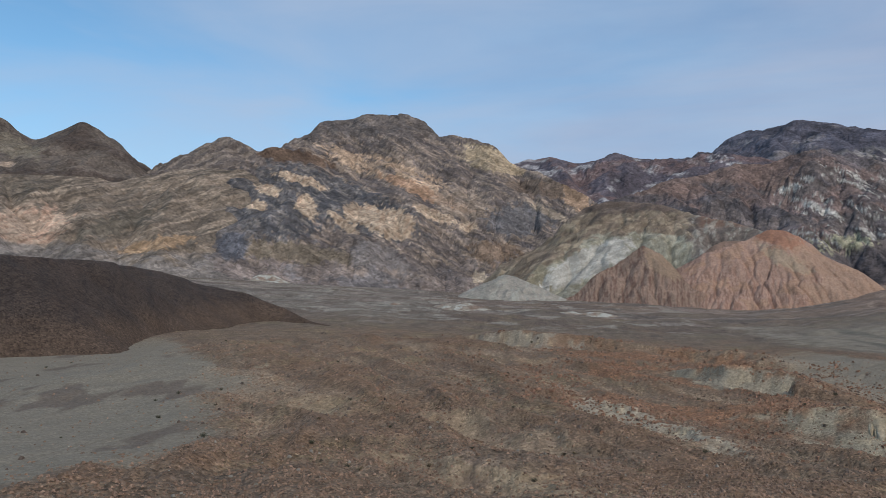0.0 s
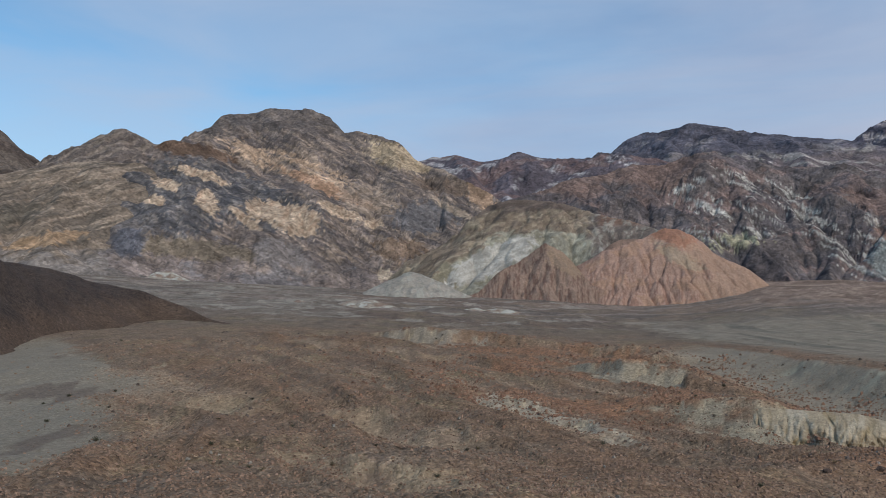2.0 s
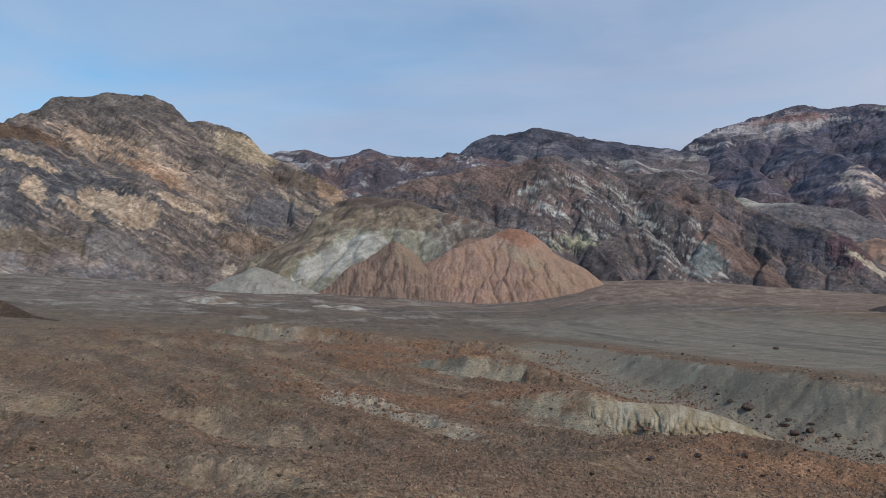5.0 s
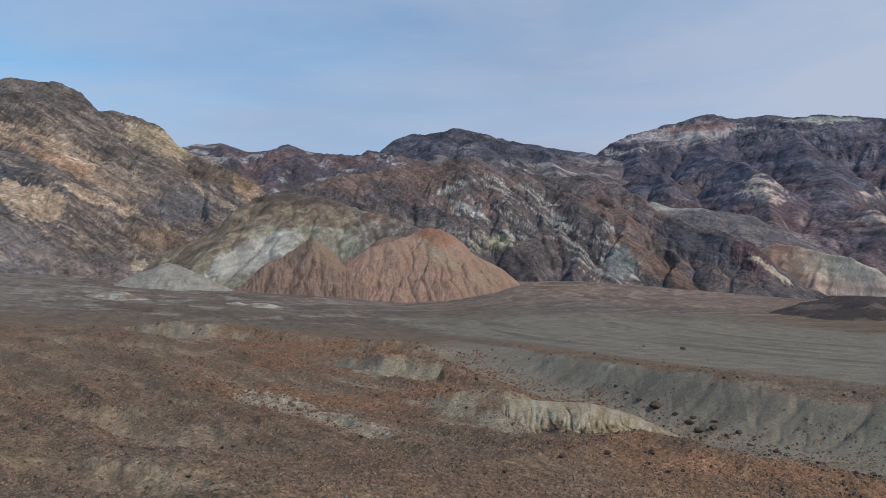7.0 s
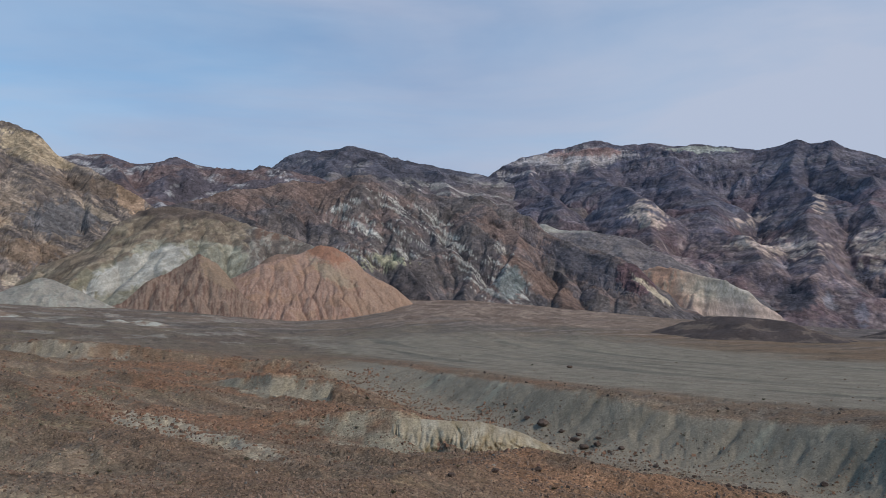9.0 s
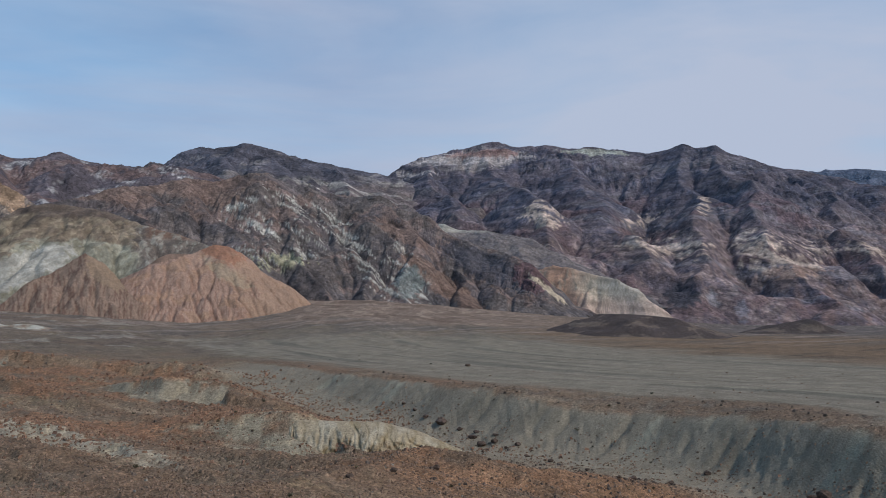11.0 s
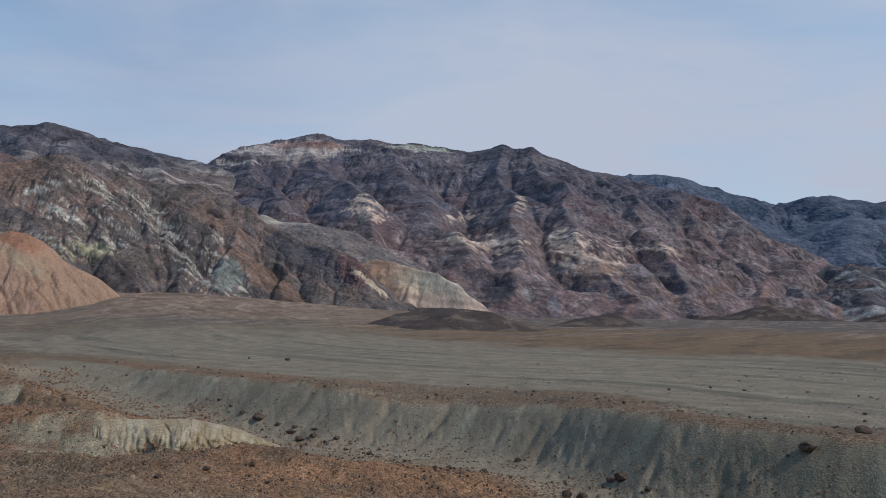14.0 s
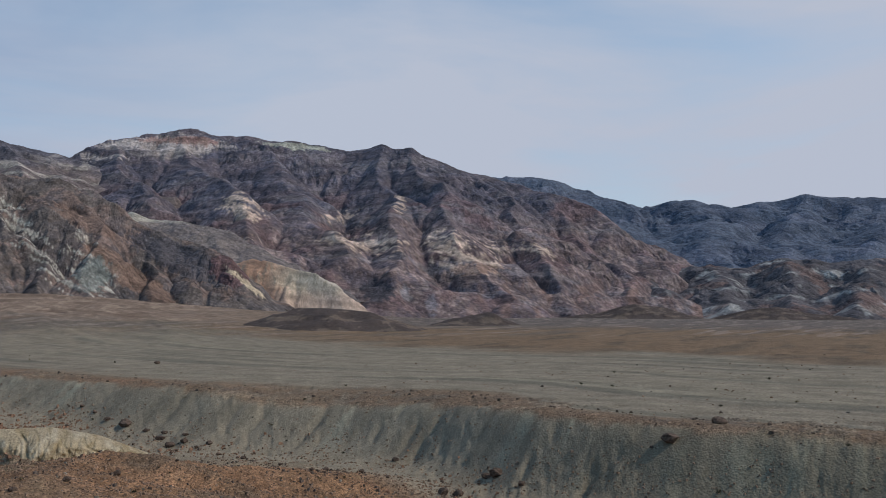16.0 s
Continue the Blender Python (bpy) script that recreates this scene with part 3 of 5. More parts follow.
# ---- mountains ----
def islands(mask, least=60):
    """The connected stretches of a mask, the larger ones only."""
    todo = set(map(tuple, np.argwhere(mask).tolist()))
    out = []
    while todo:
        seed_cell = todo.pop()
        stack, found = [seed_cell], [seed_cell]
        while stack:
            j, i = stack.pop()
            for c in ((j - 1, i), (j + 1, i), (j, i - 1), (j, i + 1)):
                if c in todo:
                    todo.remove(c)
                    stack.append(c)
                    found.append(c)
        if len(found) >= least:
            one = np.zeros(mask.shape, bool)
            one[tuple(np.array(found).T)] = True
            out.append((len(found), one))
    return [one for size, one in sorted(out, key=lambda q: -q[0])[:3]]


def landform(name, label, category, ridges, cell, material, colour, foot=0.6, steep=1.0, cap=0.0, rough=(14, 5.0), rounds=10,
             strength=0.02, seed=1, margin=30, talus=1.0, group="", least=26, crag=0.6, beds=(0, 0, 0), bury=-1.5, carve=1.0):
    """A mountain, hill or mound: crest lines with sloping sides, roughened, cut by rain and coloured; its rock faces are parts of it."""
    pts = np.array([p for path in ridges for p in path])
    low = plain(pts[:, 0], pts[:, 1])
    reach = min(np.clip((pts[:, 2] - low) / foot, 5, None).max() * 0.9 + margin, 420)
    X, Y = np.meshgrid(np.arange(pts[:, 0].min() - reach, pts[:, 0].max() + reach, cell), np.arange(pts[:, 1].min() - reach, pts[:, 1].max() + reach, cell))
    w = rough[0]
    wx = X + w * 0.45 * fbm(X / (3 * w), Y / (3 * w), 4, seed + 80)
    wy = Y + w * 0.45 * fbm(X / (3 * w), Y / (3 * w), 4, seed + 90)
    H, D = np.full(X.shape, -1e6), np.zeros(X.shape)
    for path in ridges:
        h, dist = seg_height(wx, wy, path, steep, foot, cap)
        D = np.where(h > H, dist, D)
        H = np.maximum(H, h)
    G = plain(X, Y)
    rel = np.clip(H - G, 0, None)
    calm = 0.26 + 0.74 * smooth(0, 1.1 * w, D)
    H = H + rough[1] * calm * (0.55 * fbm(X / w, Y / w, 5, seed, 0.45) + 0.6 * (ridged(X / (1.5 * w), Y / (1.5 * w), 4, seed + 2, 0.42) - 0.75)) * smooth(0, 3 * rough[1], rel)
    E, A = erode(np.maximum(H, G - 3), cell, rounds, 0.55 * strength * carve, talus=talus, least=least, live=np.flatnonzero((H > G - 3).ravel()))
    if carve > 1 and material is not MAT_MOUND:
        cap_depth = max(0.32 * rough[1], 1.6 * cell)
        top = np.maximum(H, G - 3)
        worn = np.clip(top - E, 0, None)
        E = np.where(E < top, top - cap_depth * (1 - np.exp(-worn / cap_depth)), E)
    E = np.where(H < G - 3, G - 3 - 0.5 * np.clip(G - 3 - H, 0, 6), E)
    for _ in range(1 if carve > 1 else 2):
        Q = np.pad(E, 1, mode="edge")
        E = 0.5 * E + 0.125 * (Q[:-2, 1:-1] + Q[2:, 1:-1] + Q[1:-1, :-2] + Q[1:-1, 2:])
    bare = E
    jx, jy = X + 5 * cell * fbm(X / (14 * cell), Y / (14 * cell), 2, seed + 3), Y + 5 * cell * fbm(X / (14 * cell), Y / (14 * cell), 2, seed + 4)
    stony = 0.12 + 0.88 * smooth(-0.1, 0.3, fbm(X / (2 * w), Y / (2 * w), 4, seed + 11))
    knobs = ridged(jx / (9 * cell), jy / (9 * cell), 3, seed + 5, 0.65) - 0.5
    tint_of_block = np.zeros(X.shape)
    if crag > 1:
        # jointed blocks, large and small, on the stony stretches
        big_block, big_edge = blocks(jx / (11 * cell), (jy + 0.4 * E) / (11 * cell), seed)
        small_block, small_edge = blocks(jx / (4.5 * cell), (jy + 0.4 * E) / (4.5 * cell), seed + 3)
        knobs = 0.8 * knobs + 0.45 * (big_block - 0.5) + 0.2 * (small_block - 0.5) - 0.5 * smooth(0.3, 0.0, big_edge) - 0.15 * smooth(0.3, 0.0, small_edge)
        tint_of_block = stony * (0.3 * (big_block - 0.5) + 0.22 * (small_block - 0.5))
    E = E + crag * knobs * stony * (0.5 + 0.5 * smooth(0, w, D)) * smooth(0, 10 * crag + 0.1, E - G)
    if beds[0]:
        s = E + beds[1] * X + 0.8 * beds[0] * fbm(X / (6 * beds[0]), Y / (6 * beds[0]), 3, seed + 6)
        hard = perlin(s / beds[0], X / (20 * beds[0]), seed + 7) + 0.6 * perlin(s / (0.45 * beds[0]), X / (12 * beds[0]), seed + 8)
        E = E + beds[2] * hard * smooth(0, 6 * beds[2], E - G) * smooth(-0.6, 0.3, fbm(X / (3 * w), Y / (3 * w), 3, seed + 9))
    gy, gx = np.gradient(E, cell)
    f = dict(X=X, Y=Y, Z=bare, lift=bare - G, b=bearing_of(X, Y), e=np.degrees(np.arctan2(bare - EYE, np.hypot(X, Y))), slope=np.hypot(gx, gy), gx=gx, gy=gy, area=A, parts=[])
    col = colour(f) * (1 + tint_of_block)[..., None]
    if beds[0]:
        # thin beds of lighter and darker rock, with sharp edges
        for k, (long, thick, deep) in enumerate(((14, 2.4, 0.13), (30, 5.0, 0.11))):
            bed = grainy(f, -math.degrees(math.atan(beds[1])), long * cell, thick * cell, seed + 13 + k)
            col = col * (1 + deep * (2 * smooth(-0.1, 0.1, bed) - 1))[..., None]
    cells = corners(E > G + bury)
    made, soft_rock = [], material not in (MAT_ROCK, MAT_ROCK_WEST, MAT_FAR)
    for pname, plabel, weight in f["parts"]:
        wm = (weight[:-1, :-1] + weight[1:, :-1] + weight[:-1, 1:] + weight[1:, 1:]) / 4 > 0.5
        wm &= cells & corners(E > G)
        for island in islands(wm & cells):
            cells = cells & ~island
            made.append(tagged(mesh_from_grid(pname, X, Y, E, island, col, material, soft_rock), plabel))
    ob = mesh_from_grid(name, X, Y, E, cells, col, material, soft_rock)
    for p in made:
        p.parent = ob
    return tagged(ob, label, category, group)


def piece(f, name, label, weight):
    """Marks a rock face as a part of its mountain."""
    f["parts"].append((name, label, weight))
    return weight


# ---- mineral colours ----
TAN, CREAM, PINK = rgb(146, 126, 104), rgb(178, 158, 132), rgb(160, 130, 110)
SLATE, UMBER, COCOA = rgb(80, 78, 80), rgb(98, 82, 70), rgb(76, 64, 56)
ORANGE, OCHRE, OLIVE = rgb(150, 120, 94), rgb(128, 106, 76), rgb(112, 102, 84)
BRICK, ROSE, RUST = rgb(134, 92, 76), rgb(164, 118, 98), rgb(116, 80, 66)
MINT, CHALK, ASH = rgb(152, 154, 134), rgb(172, 170, 158), rgb(118, 112, 108)
PLUM, COAL, MAUVE = rgb(90, 76, 78), rgb(62, 60, 64), rgb(116, 100, 98)
BLUE = rgb(66, 76, 94)


def spot(f, b, d, e, wide, high, tilt=0.0, rag=0.45, seed=0):
    """How far a place lies inside a ragged mineral patch on a mountain face: bearing, distance and lift of its middle, half sizes in degrees."""
    cx, cy, cz = at(b, d, e)
    k = d * math.pi / 180
    br, ti = radians(b), radians(tilt)
    u = (f["X"] - cx) * math.cos(br) - (f["Y"] - cy) * math.sin(br)
    v = f["Z"] - cz
    p, q = u * math.cos(ti) + v * math.sin(ti), -u * math.sin(ti) + v * math.cos(ti)
    r = np.hypot(p / (wide * k), q / (high * k))
    near = r < 1.04 + 1.3 * rag
    out = np.zeros(r.shape)
    n = fbm(f["X"][near] / (0.5 * k) + f["Y"][near] / (1.0 * k), f["Z"][near] / (0.4 * k), 5, seed + 100, 0.62)
    out[near] = smooth(1.04, 0.96, r[near] + 0.75 * rag * n)
    return out


def bands(f, thick, dip=0.2, warp=0.7, seed=0):
    """Strata: a wavy value that runs along the bedding."""
    s = f["Z"] + dip * f["X"] + warp * thick * fbm(f["X"] / (5 * thick), f["Y"] / (5 * thick), 4, seed + 120)
    return perlin(s / thick, f["X"] / (14 * thick), seed + 121) + 0.6 * perlin(s / (0.4 * thick), f["X"] / (9 * thick), seed + 122)


def blot(f, size, seed=0, octaves=5):
    return fbm(f["X"] / size, f["Y"] / size + f["Z"] / size, octaves, seed + 140, 0.58)


def streak(f, size, seed=0):
    """Streaks of noise that run down the slope: long along the fall, narrow across it."""
    across = f["b"] * 9 / size
    return fbm(across + 0.5 * blot(f, 6 * size, seed), f["Z"] / (9 * size), 3, seed + 150)


def grainy(f, angle, long, thick, seed=0):
    """Veins and beds seen on a face: long along the dip, thin across it."""
    u, a = np.radians(f["b"]) * np.hypot(f["X"], f["Y"]), radians(angle)
    p, q = u * math.cos(a) + f["Z"] * math.sin(a), -u * math.sin(a) + f["Z"] * math.cos(a)
    q = q + 0.5 * thick * fbm(u / (4 * thick), f["Z"] / (4 * thick), 3, seed + 160)
    return fbm(p / long, q / thick, 5, seed + 161, 0.6)


def flat(f, colour):
    return np.broadcast_to(colour, f["X"].shape + (3,)).copy()


def dark_peaks(f):
    c = flat(f, rgb(92, 80, 70))
    c = mixc(c, COCOA, smooth(-0.1, 0.5, blot(f, 60, 1)))
    c = mixc(c, rgb(126, 106, 90), smooth(0.25, 0.7, bands(f, 16, 0.1, seed=1)) * smooth(8.9, 7.5, f["e"]))
    c = mixc(c, rgb(112, 100, 84), spot(f, -28.0, 900, 10.4, 2.0, 0.9, -30, seed=2) * 0.8)
    return mixc(c, rgb(150, 128, 108), spot(f, -28.5, 850, 9.2, 1.0, 0.2, 5, seed=3))


def tan_hill(f):
    c = flat(f, rgb(116, 101, 85))
    c = mixc(c, rgb(98, 86, 73), smooth(-0.1, 0.3, blot(f, 60, 4)) * 0.8)
    c = mixc(c, rgb(134, 117, 98), smooth(0.08, 0.24, grainy(f, 27, 70, 3.2, 4)) * 0.8)
    c = mixc(c, rgb(88, 79, 68), smooth(0.15, 0.3, grainy(f, 25, 80, 4, 5)) * 0.7)
    c = mixc(c, rgb(152, 130, 109), piece(f, "rock_face", "cream-pink rock face", spot(f, -27.2, 640, 5.4, 2.8, 1.7, 30, seed=6)))
    c = mixc(c, rgb(150, 118, 96), smooth(0.1, 0.3, grainy(f, 60, 16, 4, 6)) * spot(f, -27.0, 640, 5.4, 2.8, 1.7, 30, seed=6) * 0.7)
    c = mixc(c, rgb(90, 80, 68), spot(f, -27.5, 740, 7.7, 2.6, 0.7, 12, seed=7) * 0.9)
    c = mixc(c, rgb(88, 80, 68), spot(f, -21.6, 680, 5.9, 2.4, 0.7, 24, 0.7, seed=9) * 0.85)
    c = mixc(c, rgb(146, 118, 88), spot(f, -19.4, 640, 4.6, 2.4, 0.5, 14, 0.6, seed=8) * 0.8)
    c = mixc(c, rgb(112, 103, 94), piece(f, "scree", "grey scree at the foot", smooth(18, 10, f["lift"] + 12 * blot(f, 40, 9))) * 0.95)
    return c * np.array((1.0, 0.975, 0.985))


def rocky_cone(f):
    c = flat(f, rgb(96, 84, 76))
    return mixc(c, rgb(128, 112, 98), smooth(0.0, 0.5, bands(f, 8, -0.8, seed=10)) * 0.8)


def main_mountain(f):
    c = flat(f, rgb(104, 92, 83))
    c = mixc(c, rgb(138, 120, 102), smooth(0.06, 0.2, grainy(f, -34, 60, 4.5, 12)) * 0.75)
    c = mixc(c, rgb(84, 76, 72), smooth(0.08, 0.24, grainy(f, -30, 50, 6, 13)) * 0.8)
    c = mixc(c, rgb(90, 82, 76), smooth(12.0, 12.6, f["e"] + 0.5 * blot(f, 22, 9)) * smooth(1, 0, f["b"]) * 0.7)
    dark = np.maximum(spot(f, -13.4, 720, 7.4, 4.8, 2.8, -14, 0.35, 14), spot(f, -7.6, 760, 7.8, 5.8, 2.0, -24, 0.35, 15))
    c = mixc(c, rgb(84, 80, 78), dark * 0.95)
    c = mixc(c, rgb(72, 70, 70), dark * smooth(0.0, 0.2, blot(f, 22, 16)) * 0.8)
    c = mixc(c, rgb(114, 105, 96), dark * smooth(0.26, 0.38, grainy(f, -30, 14, 3.5, 17)) * 0.8)
    # pale slopes under the summit
    c = mixc(c, rgb(162, 136, 110), piece(f, "slope", "pale pinkish slope under the summit", spot(f, -4.2, 840, 9.9, 4.8, 0.85, -22, 0.5, 19)) * smooth(-0.35, -0.1, grainy(f, -26, 40, 7, 18)) * 0.9)
    c = mixc(c, rgb(156, 122, 94), spot(f, -1.5, 800, 8.3, 3.4, 0.5, -26, 0.6, 20) * 0.8)
    c = mixc(c, rgb(156, 136, 108), spot(f, 3.4, 850, 10.8, 2.2, 1.1, -24, 0.4, 21) * 0.9)
    c = mixc(c, rgb(136, 118, 100), spot(f, 1.4, 790, 7.6, 2.0, 1.4, -20, 0.7, 22) * 0.7)
    # brown cap
    c = mixc(c, rgb(92, 74, 60), piece(f, "summit_cap", "dark brown stony cap", spot(f, -10.8, 785, 11.2, 3.4, 0.65, -6, 0.35, 22)))
    # bare patches on the dark face
    for b, e, w, h, t in ((-9.9, 9.7, 2.0, 0.45, -18), (-12.2, 8.6, 1.0, 0.55, -35), (-12.9, 7.2, 0.72, 0.42, 0), (-9.5, 7.2, 0.72, 1.05, 15),
                          (-5.5, 6.8, 1.5, 1.0, -10), (-3.6, 6.2, 1.8, 1.25, -20), (-7.0, 6.0, 1.3, 0.32, -42), (-0.6, 7.0, 1.7, 0.45, -22), (1.8, 6.2, 0.8, 0.4, 0)):
        bare = mixc(flat(f, rgb(160, 139, 115)), rgb(138, 114, 92), smooth(0.05, 0.3, grainy(f, 50, 9, 3, 24)) * 0.8)
        c = mixc(c, bare, piece(f, "rock_face", "bare tan rock face", spot(f, b, 730, e, w, h, t, 0.4, 23)))
    # foot: ochre, grey scree, rubble
    c = mixc(c, rgb(108, 95, 78), spot(f, -10.5, 670, 4.1, 4.4, 0.7, -4, 0.5, 25) * 0.85)
    c = mixc(c, rgb(110, 101, 94), piece(f, "scree", "smooth grey scree cone", spot(f, -4.4, 670, 3.3, 2.3, 1.5, -38, 0.25, 26)) * 0.9)
    c = mixc(c, rgb(104, 96, 90), piece(f, "scree", "smooth grey scree cone", spot(f, -15.2, 660, 4.6, 2.0, 1.5, 30, 0.25, 27)) * 0.9)
    c = mixc(c, rgb(82, 82, 86), spot(f, -14.4, 650, 4.6, 1.0, 1.1, 0, 0.3, 28) * 0.8)
    c = mixc(c, rgb(130, 114, 100), spot(f, -6.5, 650, 2.6, 3.8, 0.6, 0, 0.5, 28) * 0.8)
    c = mixc(c, rgb(108, 88, 70), spot(f, 3.6, 700, 4.4, 1.8, 0.9, 0, 0.5, 29) * 0.8)
    c = mixc(c, rgb(92, 88, 86), spot(f, 5.4, 740, 6.8, 2.4, 1.3, 10, 0.5, 30) * 0.85)
    c = mixc(c, rgb(102, 86, 72), spot(f, 6.6, 800, 8.9, 2.4, 0.8, -10, 0.4, 31) * 0.85)
    c = mixc(c, rgb(150, 132, 110), spot(f, 7.4, 760, 7.2, 2.0, 0.3, -30, 0.6, 34) * 0.7)
    c = mixc(c, rgb(146, 118, 92), spot(f, 9.2, 790, 8.2, 1.3, 0.8, -50, 0.5, 32) * 0.8)
    foot = smooth(16, 8, f["lift"] + 9 * blot(f, 34, 35)) * smooth(8, 3, f["b"])
    c = mixc(c, rgb(114, 101, 92), foot * 0.85)
    c = mixc(c, rgb(104, 99, 96), smooth(0.1, 0.3, blot(f, 50, 36)) * foot * 0.7)
    c = mixc(c, CREAM, spot(f, 2.6, 660, 2.6, 0.55, 0.5, 0, 0.4, 33) * 0.8)
    return c * np.array((1.0, 0.975, 0.985))


def far_ridge(f):
    c = flat(f, rgb(84, 75, 78))
    c = mixc(c, rgb(148, 140, 136), smooth(0.1, 0.2, grainy(f, -20, 60, 14, 34)) * smooth(0.0, 0.15, blot(f, 70, 35)) * 0.9)
    return mixc(c, rgb(106, 84, 78), smooth(0.1, 0.25, blot(f, 110, 36)) * 0.7)


def banded_peak(f):
    c = flat(f, rgb(78, 74, 80))
    c = mixc(c, rgb(122, 112, 108), smooth(0.1, 0.35, bands(f, 18, -0.1, 0.6, 37)) * smooth(-0.1, 0.2, blot(f, 120, 40)) * 0.9)
    c = mixc(c, rgb(104, 90, 86), smooth(10.6, 9.2, f["e"] + 0.6 * blot(f, 90, 38)) * 0.8)
    return mixc(c, rgb(146, 136, 126), smooth(10.8, 9.6, f["e"]) * smooth(0.15, 0.5, bands(f, 26, 0.1, 1.2, 39)) * 0.8)


def green_ridge(f):
    c = flat(f, rgb(116, 99, 82))
    arcs = bands(f, 5, -0.35, 1.0, 40)
    c = mixc(c, rgb(98, 84, 72), smooth(0.05, 0.25, arcs) * 0.8)
    c = mixc(c, rgb(138, 122, 100), smooth(0.1, 0.3, grainy(f, 20, 30, 3, 41)) * 0.7)
    arch = 5.6 - 0.06 * (f["b"] - 13.3) ** 2
    mint = smooth(0.15, -0.15, f["e"] + 0.7 * blot(f, 26, 41) - arch) * smooth(18.6, 17.8, f["b"])
    c = mixc(c, rgb(140, 132, 114), mint)
    c = mixc(c, rgb(122, 112, 92), mint * smooth(0.0, 0.25, blot(f, 12, 43)) * 0.7)
    c = mixc(c, rgb(120, 108, 86), mint * smooth(8.4, 7.2, f["b"] + 1.2 * blot(f, 12, 47)) * 0.85)
    c = mixc(c, rgb(156, 147, 134), piece(f, "chalk_slope", "chalk-white clay slope", spot(f, 10.0, 600, 3.5, 3.4, 1.0, 27, 0.3, 42)))
    c = mixc(c, rgb(86, 72, 64), smooth(0.45, 0.15, 7.3 - f["e"] + 0.2 * blot(f, 20, 44)) * 0.8)
    c = mixc(c, rgb(100, 88, 80), smooth(16.4, 17.2, f["b"] + 0.8 * blot(f, 14, 45)) * 0.9)
    c = mixc(c, rgb(120, 92, 76), smooth(5.7, 6.0, f["e"]) * smooth(17.0, 17.6, f["b"]) * 0.8)
    return mixc(c, rgb(140, 132, 118), smooth(0.2, 0.35, grainy(f, 50, 16, 4, 46)) * smooth(16.0, 17.2, f["b"]) * 0.6)


def red_mound(f):
    c = flat(f, rgb(150, 119, 101))
    # darker red streaks down the slope, stronger towards the foot
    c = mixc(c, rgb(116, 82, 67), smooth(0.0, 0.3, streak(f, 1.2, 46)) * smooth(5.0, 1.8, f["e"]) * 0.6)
    c = mixc(c, rgb(152, 118, 94), smooth(0.1, 0.3, blot(f, 26, 47)) * 0.7)
    c = mixc(c, rgb(146, 104, 82), piece(f, "summit", "deeper red clay summit", spot(f, 22.2, 590, 5.1, 1.6, 0.7, -20, 0.4, 48)))
    c = mixc(c, rgb(104, 84, 72), spot(f, 18.8, 575, 4.7, 1.5, 0.3, 20, 0.4, 49) * 0.7)
    c = mixc(c, rgb(150, 132, 108), spot(f, 22.6, 570, 3.6, 1.8, 0.5, -30, 0.6, 51) * 0.6)
    return mixc(c, rgb(150, 120, 98), smooth(23.4, 24.4, f["b"] + 1.2 * blot(f, 14, 50)) * 0.7)


def brown_mound(f):
    c = flat(f, rgb(130, 106, 90))
    # dark brown streaks down the slope
    c = mixc(c, rgb(96, 70, 59), smooth(0.0, 0.3, streak(f, 1.2, 51)) * 0.7)
    return mixc(c, rgb(138, 114, 92), spot(f, 15.2, 555, 3.4, 1.6, 0.8, -30, 0.4, 52) * 0.8)


def white_mound(f):
    c = flat(f, rgb(144, 133, 119))
    c = mixc(c, rgb(130, 122, 108), smooth(0.1, 0.5, blot(f, 7, 53)) * 0.6)
    return mixc(c, rgb(154, 148, 132), smooth(0.1, 0.5, streak(f, 4, 54)) * 0.6)


